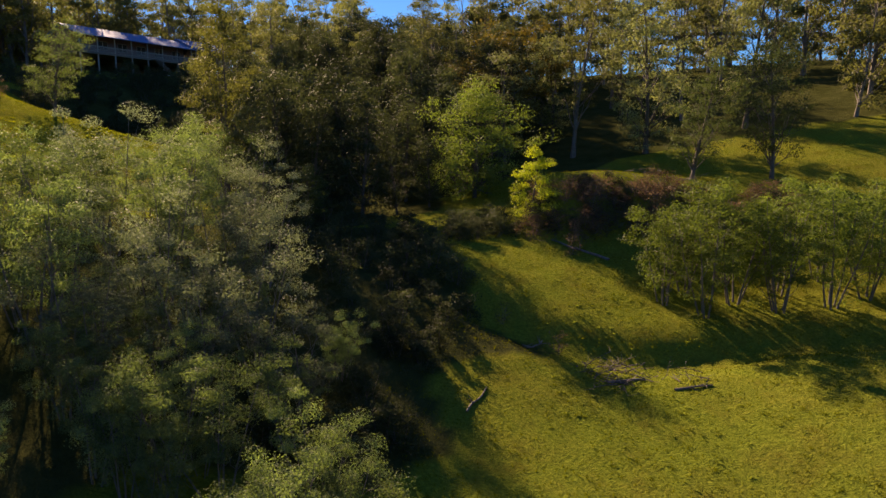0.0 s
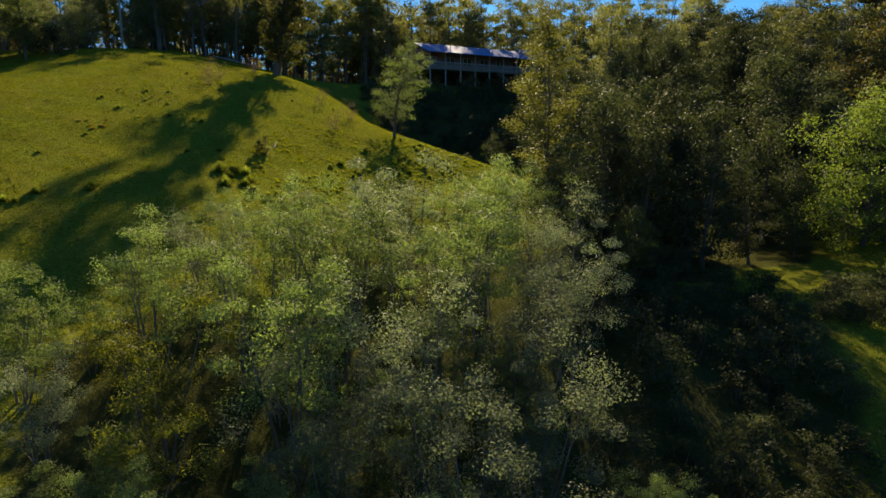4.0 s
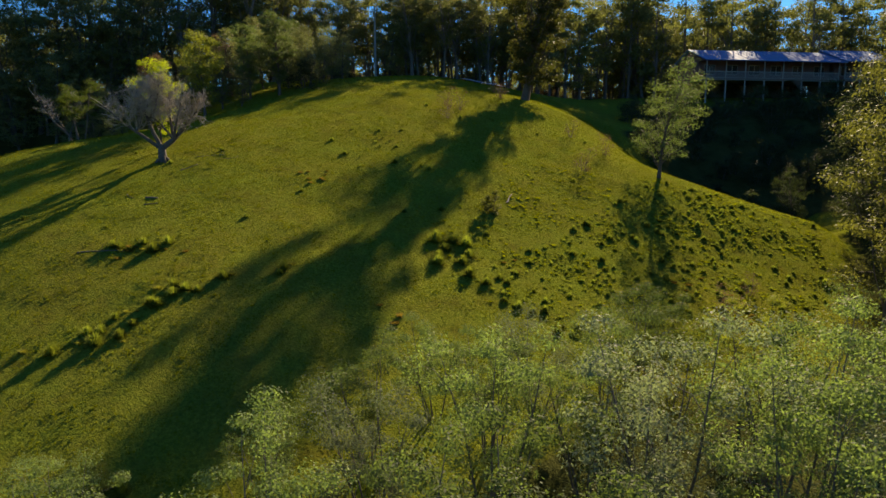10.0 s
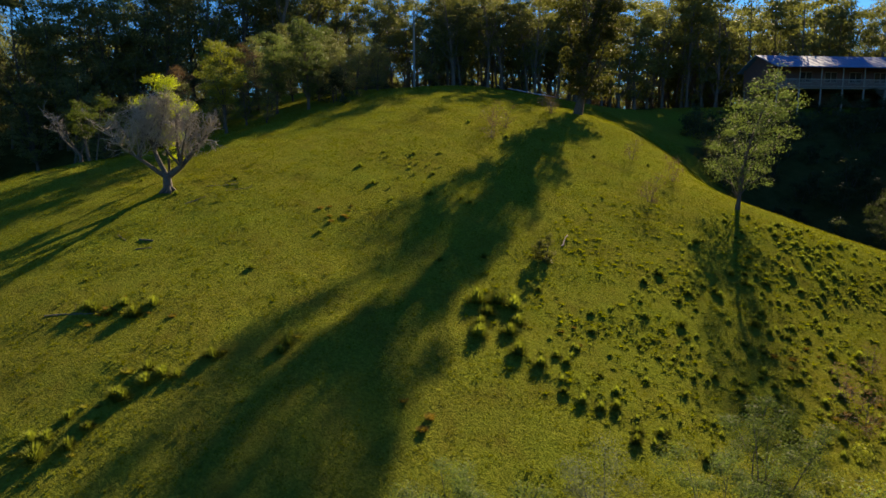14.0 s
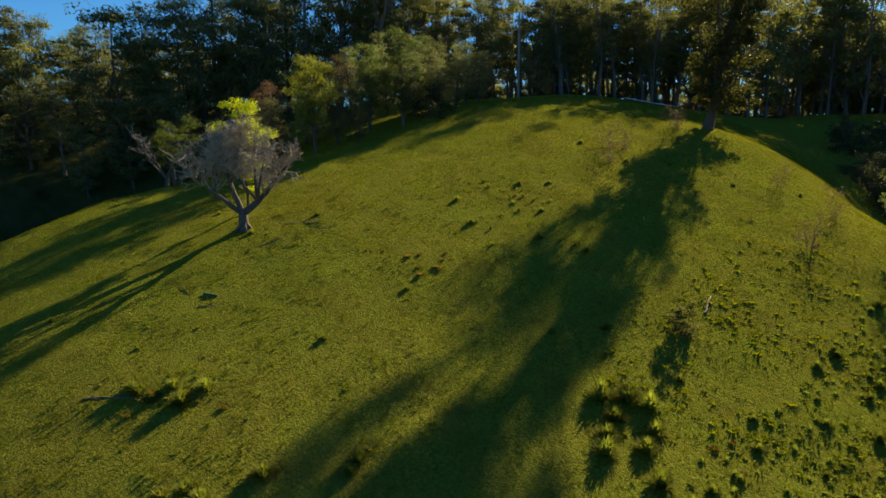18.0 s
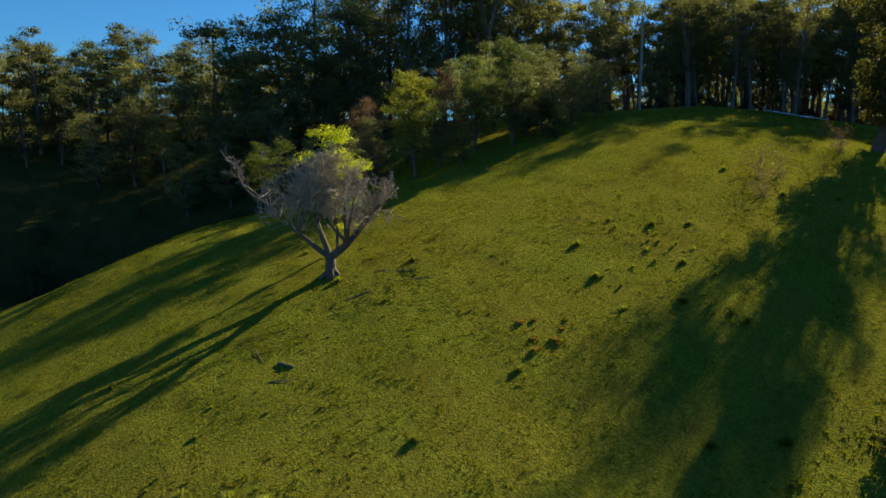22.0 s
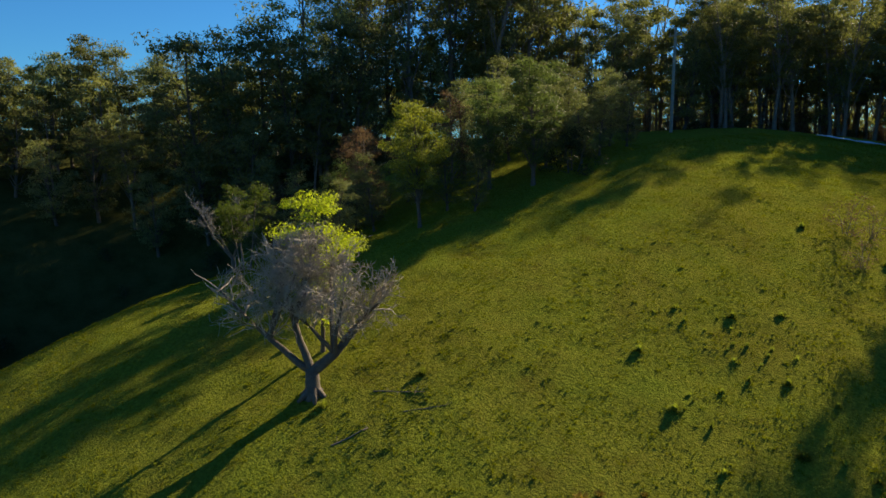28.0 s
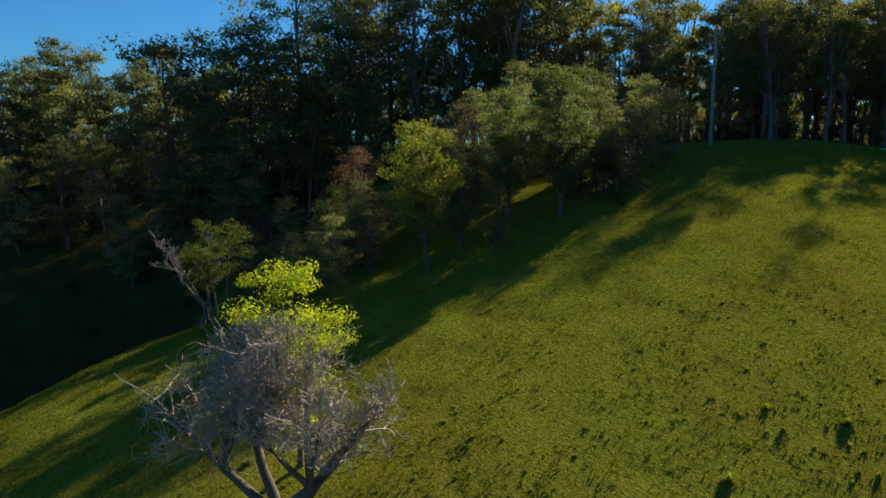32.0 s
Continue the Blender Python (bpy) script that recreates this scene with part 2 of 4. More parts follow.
def build_ground():
    xs, ys = axis(-100.0, 28.0, 0.6, 1800.0), axis(0.0, 100.0, 0.6, 1800.0)
    gx, gy = np.meshgrid(xs, ys, indexing="ij")
    gz = ground(gx, gy)
    gz += np.array([relief(a, b) for a, b in zip(gx.ravel(), gy.ravel())]).reshape(gx.shape)
    verts = np.stack([gx, gy, gz], -1).reshape(-1, 3)
    ny = len(ys)
    i, j = np.meshgrid(np.arange(len(xs) - 1), np.arange(ny - 1), indexing="ij")
    a = (i * ny + j).ravel()
    faces = np.stack([a, a + ny, a + ny + 1, a + 1], -1)
    ob = mesh_object("ground", verts, faces, grass_mat, smooth=True)
    # mask of the litter and of the shade put into the ground colour
    litter_and_shade = ob.data.attributes.new("litter_and_shade", "FLOAT", "POINT")
    wooded = np.array([sum(inside(area, x + 4 * noise.noise(Vector((x, y, 3)) * 0.2), y + 4 * noise.noise(Vector((x, y, 9)) * 0.2)) for area in DARK_FLOORS) for x, y, _ in verts])
    litter_and_shade.data.foreach_set("value", np.minimum(wooded, 1).astype(np.float32) * 0.9)
    return tagged(ob, "hilly green and straw coloured pasture with a wooded gully", "ground", kind="structure")


build_ground()


# ---- trees ----
class Shape:
    """Vertices and faces that grow into one mesh."""

    def __init__(self):
        self.v, self.f = [], []

    def tube(self, path, radii, sides):
        base = len(self.v)
        for k, (p, r) in enumerate(zip(path, radii)):
            d = (path[min(k + 1, len(path) - 1)] - path[max(k - 1, 0)]).normalized()
            u = d.orthogonal().normalized()
            w = d.cross(u)
            for s in range(sides):
                a = 2 * math.pi * s / sides
                self.v.append(tuple(p + (u * math.cos(a) + w * math.sin(a)) * r))
        for k in range(len(path) - 1):
            for s in range(sides):
                a, b = base + k * sides + s, base + k * sides + (s + 1) % sides
                self.f.append((a, b, b + sides, a + sides))
        self.f.append(tuple(base + (len(path) - 1) * sides + s for s in range(sides)))
        return self


def bough(rng, start, way, length, wobble, bend, steps):
    """A crooked path that starts along way and bends towards bend."""
    path, p, d = [start.copy()], start.copy(), way.normalized()
    for _ in range(steps):
        d = (d + bend / steps + Vector((rng.gauss(0, 1), rng.gauss(0, 1), rng.gauss(0, 1))) * wobble).normalized()
        p = p + d * (length / steps)
        path.append(p.copy())
    return path


def skeleton_of(rng, tall, girth, stems=1, low=0.35, wide=2.4, clumps=16, lean=0.05, sides=6, belly=0.45, twigs=2):
    """Trunk and limbs of a tree, as a Shape, and the places where its leaves gather.
    low: where the crown begins, as a part of the height; wide: its half width; belly: where it is widest."""
    wood, tips = Shape(), []
    trunks = []
    for s in range(stems):
        turn = 6.28 * s / stems + rng.uniform(-0.5, 0.5)
        spread = lean if stems == 1 else rng.uniform(0.12, 0.34)
        way = Vector((math.cos(turn) * spread, math.sin(turn) * spread, 1))
        own = tall * (0.93 if s == 0 else rng.uniform(0.68, 0.92))
        foot = Vector((math.cos(turn), math.sin(turn), 0)) * (0 if stems == 1 else girth * 2)
        trunk = bough(rng, foot + Vector((0, 0, -0.3)), way, own, 0.045, Vector((0, 0, 0.25)), 9)
        r0 = girth * (1 if stems == 1 else 0.62)
        wood.tube(trunk, [r0 * (1.4 if k == 0 else 1 - 0.88 * k / 9) for k in range(10)], sides)
        trunks.append((trunk, r0))
        tips.append((trunk[-1], 1.0))
    for c in range(clumps):
        trunk, r0 = trunks[c % stems]
        u = (c + rng.random()) / clumps
        h = low + (1 - low) * u
        out = math.sin(math.pi * (0.12 + 0.8 * (u ** (math.log(0.5) / math.log(belly))))) ** 0.8
        a = 2.4 * c + rng.uniform(-0.6, 0.6)
        far = wide * out * rng.uniform(0.45, 1.1)
        k = min(int(h * 9), 8)
        axis_at = trunk[k].lerp(trunk[k + 1], h * 9 - k)
        tip = axis_at + Vector((math.cos(a) * far, math.sin(a) * far, rng.uniform(-0.05, 0.05) * tall))
        v = max(0.12, h - rng.uniform(0.1, 0.24) - 0.04 * far)
        k = min(int(v * 9), 8)
        at = trunk[k].lerp(trunk[k + 1], v * 9 - k)
        limb = [at.lerp(tip, q) + Vector((rng.gauss(0, 0.05), rng.gauss(0, 0.05), 0.22 * math.sin(math.pi * q) * rng.uniform(-0.4, 1.2))) * far * (0 if q in (0, 1) else 1)
                for q in (0, 0.25, 0.5, 0.75, 1)]
        r1 = max(r0 * 0.4 * (1.1 - 0.8 * h), 0.012)
        wood.tube(limb, [r1, r1 * 0.85, r1 * 0.68, r1 * 0.5, r1 * 0.3], 4)
        tips.append((tip, 1.0))
        for _ in range(twigs):
            w = Vector((rng.gauss(0, 1), rng.gauss(0, 1), rng.gauss(0.3, 0.7))).normalized()
            twig = bough(rng, limb[rng.randint(2, 4)], w, wide * rng.uniform(0.2, 0.42), 0.15, Vector((0, 0, 0.1)), 2)
            wood.tube(twig, [r1 * 0.35, r1 * 0.25, r1 * 0.1], 3)
            tips.append((twig[-1], 0.55))
    return wood, tips


def leaf_sheets(rng, tips, count, clump, flat, size, narrow, hang, plain):
    """Leaves: a kite of two triangles each, in uneven domed clumps round the tips, most of them facing out and up."""
    share = np.array([w for _, w in tips])
    pick = rng.choice(len(tips), count, p=share / share.sum())
    mid = np.array([tuple(p) for p, _ in tips])[pick]
    out = rng.normal(size=(count, 3))
    out /= np.linalg.norm(out, axis=1)[:, None] + 1e-6
    off = out * (rng.random(count) ** 0.4 * clump * rng.uniform(0.55, 1.3, len(tips))[pick])[:, None]
    off[:, 2] *= np.where(off[:, 2] < 0, flat * 0.6, flat)
    p = mid + off
    face = out + rng.normal(size=(count, 3)) * 0.5 + [0, 0, 0.55]
    along = np.cross(face, rng.normal(size=(count, 3)))
    along /= np.linalg.norm(along, axis=1)[:, None] + 1e-6
    along[:, 2] -= hang * 0.6
    along /= np.linalg.norm(along, axis=1)[:, None]
    side = np.cross(along, face)
    side /= np.linalg.norm(side, axis=1)[:, None] + 1e-6
    long = (size * rng.uniform(0.6, 1.4, count))[:, None]
    wide = long * narrow
    if plain:
        v = np.stack([p - along * long * 0.5 - side * wide * 0.4, p - along * long * 0.5 + side * wide * 0.4, p + along * long * 0.5], 1).reshape(-1, 3)
        return v, np.arange(count * 3).reshape(-1, 3)
    v = np.stack([p - along * long * 0.5, p + side * wide * 0.5, p + along * long * 0.5, p - side * wide * 0.5], 1).reshape(-1, 3)
    return v, np.arange(count * 4).reshape(-1, 4)


def tree(name, seed, bark, leaf, tall, girth, leaves, clump, size, flat=0.7, narrow=0.45, hang=0.5, plain=False, **form):
    rng = random.Random(seed)
    top = new(name)
    wood, tips = skeleton_of(rng, tall, girth, **form)
    mesh_object("trunk", wood.v, wood.f, bark, top, True)
    v, f = leaf_sheets(np.random.default_rng(seed), tips, leaves, clump, flat, size, narrow, hang, plain)
    mesh_object("crown", v, f, leaf, top)
    return top


def stand(ob, x, y, turn=0.0, scale=1.0, sink=0.05):
    ob.matrix_basis = pose(x, y, height(x, y) - sink, 0, 0, turn) @ Matrix.Scale(scale, 4)
    return ob


def plant(kind, x, y, turn=0.0, scale=1.0, label="", group=""):
    """A copy of a tree at its place."""
    ob = copy_thing(kind, Matrix.Identity(4))
    ob.matrix_basis = pose(x, y, height(x, y) - 0.1, 0, 0, turn) @ Matrix.Scale(scale, 4)
    return tagged(ob, label, "", group)


TREES = {}


def kind_of(key, label, category, **spec):
    made = []
    for k in range(spec.pop("variants")):
        ob = tree(category.replace(" ", "_"), 100 + 17 * len(TREES) + k, **spec)
        tagged(ob, label, category)
        made.append(ob)
    TREES[key] = made
    return made


kind_of("tall", "tall slender gum tree with grey-green crown", "gum tree", variants=5, bark=bark_pale, leaf=leaf_tall, tall=17.0, girth=0.22, leaves=6500, clump=1.0, size=0.185, narrow=0.7, plain=True, flat=0.6,
        low=0.38, wide=2.7, clumps=20)
kind_of("wood", "dark dense forest tree", "forest tree", variants=4, bark=bark_dark, leaf=leaf_dark, tall=12.5, girth=0.2, leaves=7500, clump=1.1, size=0.205, narrow=0.7, plain=True, flat=0.6,
        low=0.18, wide=3.0, clumps=28, belly=0.5)
# forest tree for the valley, its leaves coloured as if in shade
kind_of("oak", "forest tree with the valley's shade put into its leaf colour", "forest tree", variants=3, bark=bark_dark, leaf=leaf_shaded, tall=12.0, girth=0.18, leaves=5800, clump=1.2, size=0.24, narrow=0.6, plain=True,
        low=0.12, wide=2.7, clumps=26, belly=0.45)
kind_of("back_tall", "tall gum tree in the depth of the wood", "gum tree", variants=3, bark=bark_pale, leaf=leaf_tall, tall=17.0, girth=0.22, leaves=2600, clump=1.1, size=0.28, narrow=0.7, plain=True,
        low=0.36, wide=2.8, clumps=15, twigs=0, sides=4)
kind_of("back_wood", "forest tree in the depth of the wood", "forest tree", variants=3, bark=bark_pale, leaf=leaf_tall, tall=12.5, girth=0.2, leaves=2600, clump=1.3, size=0.33, narrow=0.7, plain=True,
        low=0.16, wide=3.0, clumps=20, belly=0.5, twigs=0, sides=4)
kind_of("river", "slender many-stemmed tree with small silvery green leaves", "river tree", variants=5, bark=bark_river, leaf=leaf_river, tall=7.2, girth=0.09, leaves=14000,
        clump=0.64, size=0.088, stems=4, low=0.42, wide=1.6, clumps=24, belly=0.6, flat=0.7, twigs=1)
kind_of("silver", "slender many-stemmed tree with pale silvery leaves", "river tree", variants=2, bark=bark_river, leaf=leaf_silver, tall=7.0, girth=0.09, leaves=13000,
        clump=0.62, size=0.085, stems=4, low=0.36, wide=1.65, clumps=26, belly=0.6, flat=0.75, twigs=1)
kind_of("lemon", "slender many-stemmed tree with yellow-green leaves", "river tree", variants=2, bark=bark_river, leaf=leaf_lemon, tall=7.0, girth=0.09, leaves=10000,
        clump=0.62, size=0.1, stems=4, low=0.36, wide=1.5, clumps=22, flat=0.7, twigs=1)
kind_of("gum", "young gum tree with an open olive crown", "gum tree", variants=2, bark=bark_dark, leaf=leaf_gum, tall=9.6, girth=0.15, leaves=11000, clump=0.78, size=0.13, flat=0.85,
        low=0.26, wide=2.8, clumps=34, belly=0.55)
kind_of("crest", "big gum tree on the crest casting a long shadow", "gum tree", variants=1, bark=bark_dark, leaf=leaf_olive, tall=18.5, girth=0.34, leaves=34000, clump=0.9, size=0.215, flat=0.75,
        low=0.13, wide=3.5, clumps=70, belly=0.64, lean=0.25)
kind_of("wattle", "rounded pale green wattle with foliage to the ground", "wattle", variants=1, bark=bark_dark, leaf=leaf_wattle, tall=7.8, girth=0.14, leaves=26000, clump=1.0,
        size=0.13, low=0.06, wide=3.7, clumps=46, belly=0.45)
kind_of("lime", "bright lime-green wattle tree", "wattle", variants=1, bark=bark_dark, leaf=leaf_lime, tall=6.2, girth=0.09, leaves=11000, clump=0.5, size=0.09,
        low=0.36, wide=1.45, clumps=17, belly=0.75)
kind_of("round", "rounded olive-green tree at the edge of the pasture", "tree", variants=2, bark=bark_dark, leaf=leaf_gum, tall=8.4, girth=0.15, leaves=18000, clump=0.66, size=0.125,
        low=0.3, wide=1.75, clumps=34, belly=0.6)
kind_of("orange", "broad tree with a rusty olive crown", "tree", variants=1, bark=bark_dark, leaf=leaf_orange, tall=12.0, girth=0.25, leaves=16000, clump=1.1, size=0.19,
        low=0.3, wide=4.6, clumps=40, belly=0.6)
kind_of("brown", "small tree with dry brownish twigs", "tree", variants=1, bark=bark_grey, leaf=leaf_brown, tall=6.0, girth=0.1, leaves=8000, clump=0.65, size=0.09,
        low=0.15, wide=1.9, clumps=24, belly=0.55)
kind_of("sapling", "spindly dry shrub with thin reddish twigs", "shrub", variants=2, bark=bark_grey, leaf=leaf_brown, tall=2.4, girth=0.03, leaves=420, clump=0.32, size=0.09, stems=4,
        low=0.2, wide=0.8, clumps=18, sides=4, twigs=3)
kind_of("umbrella", "grey-green tree with a domed crown above bare limbs", "tree", variants=1, bark=bark_grey, leaf=leaf_wattle, tall=5.9, girth=0.11, leaves=11000, clump=0.5, size=0.095,
        stems=3, low=0.6, wide=1.25, clumps=24, belly=0.6)
kind_of("topgreen", "slender gum tree with a yellow-green top and a bare trunk", "gum tree", variants=1, bark=bark_dark, leaf=leaf_lemon, tall=7.3, girth=0.12, leaves=15000, clump=0.6, size=0.12,
        low=0.42, wide=1.75, clumps=32, belly=0.6)
kind_of("forked", "tall forked gum tree with open sunlit foliage", "gum tree", variants=1, bark=bark_dark, leaf=leaf_olive, tall=18.0, girth=0.24, leaves=17000, clump=1.0, size=0.17, flat=0.75,
        stems=2, low=0.34, wide=2.6, clumps=30, belly=0.5)
kind_of("creek", "many-stemmed tree with a spreading bright green crown", "tree", variants=3, bark=bark_river, leaf=leaf_wattle, tall=6.2, girth=0.08, leaves=9000, clump=0.55, size=0.105,
        stems=5, low=0.34, wide=1.6, clumps=28, belly=0.6, flat=0.6)
kind_of("scrub", "tangled grey-brown scrub bush", "bush", variants=2, bark=bark_grey, leaf=leaf_brown, tall=1.8, girth=0.035, leaves=1500, clump=0.4, size=0.09, stems=5, low=0.15, wide=1.2,
        clumps=20, sides=4, twigs=3)
kind_of("lime_low", "bright lime-green wattle with foliage in loose clumps", "wattle", variants=1, bark=bark_dark, leaf=leaf_lime, tall=5.4, girth=0.1, leaves=9000, clump=0.55, size=0.12,
        low=0.16, wide=1.55, clumps=16, belly=0.4, lean=0.12)
kind_of("upright", "dense upright dark green bush on the grassy slope", "bush", variants=1, bark=bark_dark, leaf=leaf_olive, tall=1.75, girth=0.05, leaves=3600, clump=0.24, size=0.085, stems=2,
        low=0.08, wide=0.42, clumps=22, belly=0.3)
kind_of("bush", "dense dark green bush", "bush", variants=3, bark=bark_dark, leaf=leaf_shaded, tall=2.4, girth=0.07, leaves=1500, clump=0.55, size=0.17, stems=3, low=0.12, wide=1.3,
        clumps=14, twigs=1, sides=4, plain=True)


# ---- where things stand ----
SUNNY_FIELD = [(-60, 18), (-63, 30), (-64, 38), (-61.5, 45), (-63, 56), (-60, 66), (-50, 62), (-40, 64), (-34, 69), (-29, 62), (-27, 40), (-34, 14)]
SUNNY_FLAT = [(0, 40), (4, 42.5), (14, 45), (24, 40), (24, 14), (4, 14), (1, 26.5), (2.5, 29), (2.5, 32), (0.5, 36)]


SUNNY_TOPS = [(-73.2, 44.2, 5.5), (-75.6, 42.0, 5.5), (-80.5, 48.5, 6.0), (-71.9, 36.3, 4.5), (-59.2, 29.0, 4.0), (-73.6, 26.5, 4.0), (-79.8, 32.2, 4.0), (-56, 28, 2.0)]


def shades_tops(x, y, tall):
    """Whether a tree would stand in the light of the sunlit trees at the edge of the field."""
    top = float(ground(x, y)) + tall
    flat = math.hypot(sun_way.x, sun_way.y)
    for tx, ty, up in SUNNY_TOPS:
        along = ((x - tx) * sun_way.x + (y - ty) * sun_way.y) / flat
        aside = abs((x - tx) * sun_way.y - (y - ty) * sun_way.x) / flat
        if along > 3 and aside < 4.6 and float(ground(tx, ty)) + up + along * sun_way.z / flat < top:
            return True
    return False


def shades_pasture(x, y, tall):
    """Whether the shadow of a tree would fall on the parts that lie in the sun."""
    top, d = float(ground(x, y)) + tall, 0.0
    sx, sy, sz = sun_way
    flat = math.hypot(sx, sy)
    while d < 120:
        d += 1.5
        px, py = x - sx / flat * d, y - sy / flat * d
        if float(ground(px, py)) >= top - d * sz / flat:
            return False
        if any(inside(area, px, py) for area in (SUNNY_FIELD, SUNNY_FLAT)):
            return True
    return False


CLEARING = [(-26, 60), (-19, 60), (-13, 44), (-20, 44), (-27, 52)]
BACK = {"tall": "back_tall", "wood": "back_wood", "round": "back_wood"}


def far_wood(trees):
    """The trees in the depth of a wood, joined: one mesh of trunks and one of leaves."""
    top = new("far_wood")
    for which, sides in (("trunk", 0), ("crown", 1)):
        vs, loops, totals, base, mat = [], [], [], 0, None
        for kind, m in trees:
            me = kind.children[sides].data
            mat = me.materials[0]
            v = np.empty(len(me.vertices) * 3, np.float32)
            me.vertices.foreach_get("co", v)
            l = np.empty(len(me.loops), np.int32)
            me.loops.foreach_get("vertex_index", l)
            n = np.empty(len(me.polygons), np.int32)
            me.polygons.foreach_get("loop_total", n)
            a = np.array(m)
            v = v.reshape(-1, 3) @ a[:3, :3].T + a[:3, 3]
            vs.append(v), loops.append(l + base), totals.append(n)
            base += len(v)
        vs, loops, totals = np.concatenate(vs), np.concatenate(loops), np.concatenate(totals)
        me = bpy.data.meshes.new(which)
        me.vertices.add(len(vs)), me.loops.add(len(loops)), me.polygons.add(len(totals))
        me.vertices.foreach_set("co", vs.astype(np.float32).ravel())
        me.loops.foreach_set("vertex_index", loops)
        me.polygons.foreach_set("loop_start", np.concatenate([[0], np.cumsum(totals)[:-1]]).astype(np.int32))
        me.materials.append(mat)
        me.update(calc_edges=True)
        me.validate()
        new(which + "s", me).parent = top
    return tagged(top, "depth of the eucalypt forest, grey-green crowns", "forest", kind="stuff")


def scatter(seed, area, gap, count, kinds, scales, group, talls):
    """Trees spread unevenly over an area, no two nearer than gap, none that would shade the sunny pasture."""
    rng = random.Random(seed)
    xs, ys = [p[0] for p in area], [p[1] for p in area]
    spots, deep, tries = [], [], 0
    while len(spots) < count and tries < count * 60:
        tries += 1
        x, y = rng.uniform(min(xs), max(xs)), rng.uniform(min(ys), max(ys))
        if not inside(area, x, y) or any((x - a) ** 2 + (y - b) ** 2 < gap * gap for a, b in spots):
            continue
        key = rng.choices(list(kinds), weights=list(kinds.values()))[0]
        s = rng.uniform(*scales)
        if inside(CLEARING, x, y) or shades_tops(x, y, talls[key] * s) or shades_pasture(x, y, talls[key] * s):
            continue
        spots.append((x, y))
        if key in BACK and math.hypot(x + 32, y - 36) > 72:
            deep.append((rng.choice(TREES[BACK[key]]), pose(x, y, height(x, y) - 0.1, 0, 0, rng.uniform(0, 360)) @ Matrix.Scale(s, 4)))
        else:
            plant(rng.choice(TREES[key]), x, y, rng.uniform(0, 360), s, group=group)
    if deep:
        far_wood(deep)
    return spots


TALLS = {"tall": 18.5, "wood": 13.0, "oak": 12.5, "wattle": 8.0, "crest": 19.0, "river": 7.5, "gum": 10.5, "lime": 5.0, "round": 9.5, "brown": 6.5, "bush": 2.5, "orange": 13.0}
scatter(1, CREST_WOOD, 3.6, 80, {"tall": 9, "wood": 1}, (0.85, 1.45), "trees on the crest", TALLS)
scatter(11, [(-84, 74), (-90, 64), (-104, 56), (-108, 66), (-96, 84), (-84, 96), (-80, 90)], 2.7, 34, {"tall": 1}, (0.75, 1.1), "trees on the crest", TALLS)
for x, y, s, k in ((-98, 42.6, 1.5, 0), (-101, 47, 1.45, 1), (-97, 50, 1.35, 2), (-103, 38, 1.45, 3), (-106, 53, 1.4, 4), (-100, 55, 1.3, 1)):
    if not shades_tops(x, y, 17 * s):
        plant(TREES["tall"][k], x, y, 90 * k, s, group="trees on the crest")
for x, y, s, k in ((-84.5, 73, 0.83, 0), (-86, 76.5, 0.94, 3), (-83.5, 80, 0.9, 1), (-86.8, 83, 1.02, 4), (-84, 87.5, 0.97, 2), (-88, 70, 0.86, 0), (-87, 92, 1.07, 3), (-89.5, 76, 0.99, 1), (-85.5, 68.5, 0.75, 2)):
    if not shades_tops(x, y, 17 * s):
        plant(TREES["tall"][k], x, y, 130 * k + 7 * x, s, group="trees on the crest")
for x, y, s, k in ((-103, 33, 1.55, 0), (-106, 37, 1.6, 1), (-102, 41, 1.5, 2), (-107, 44, 1.65, 3), (-103, 47.5, 1.6, 0), (-108, 51, 1.6, 1), (-104, 55, 1.55, 2), (-109, 58, 1.6, 3), (-105, 61, 1.5, 0)):
    plant(TREES["wood"][k], x, y, 60 * k + 9 * y, s, "tall dense forest tree on the crest", "trees on the crest")
scatter(15, [(-86, 72), (-92, 62), (-104, 54), (-112, 64), (-104, 100), (-92, 116), (-85, 110), (-83, 92)], 2.2, 70, {"brown": 2, "bush": 2}, (0.35, 0.7), "undergrowth on the crest", TALLS)
rng = random.Random(23)
for k in range(70):
    y = rng.uniform(60, 104)
    x = -87.5 - rng.uniform(0, 9) - max(0, 70 - y) * 0.5
    plant(TREES["brown"][0] if k % 3 else TREES["bush"][k % 3], x, y, rng.uniform(0, 360), rng.uniform(0.34, 0.56) if k % 3 else rng.uniform(0.7, 1.1), "low scrub between the trunks of the crest wood", "undergrowth between the trunks")
scatter(10, GULLY_FRONT, 2.6, 60, {"tall": 1, "wood": 4, "brown": 1}, (0.5, 0.85), "trees in the gully", TALLS)
for x, y, s, k in ((-95.0, 23.3, 1.38, 0), (-95.0, 25.8, 1.36, 1), (-95.4, 28.4, 1.32, 2), (-94.9, 31.0, 1.24, 3), (-94.6, 33.6, 1.2, 0), (-94.3, 36.2, 1.18, 1), (-104.4, 6.4, 0.86, 2), (-104.9, 9.2, 0.87, 3),
                   (-105.9, 13.2, 1.04, 1), (-106.3, 15.7, 0.97, 0), (-106.6, 18.2, 0.9, 2), (-106.8, 20.6, 0.97, 3), (-105.4, 11.0, 0.85, 1)):
    plant(TREES["wood"][k], x, y, 90 * k + 11 * y, s, group="trees across the gully")
scatter(2, GULLY_WOOD, 2.8, 120, {"wood": 1}, (0.62, 0.82), "trees across the gully", TALLS)
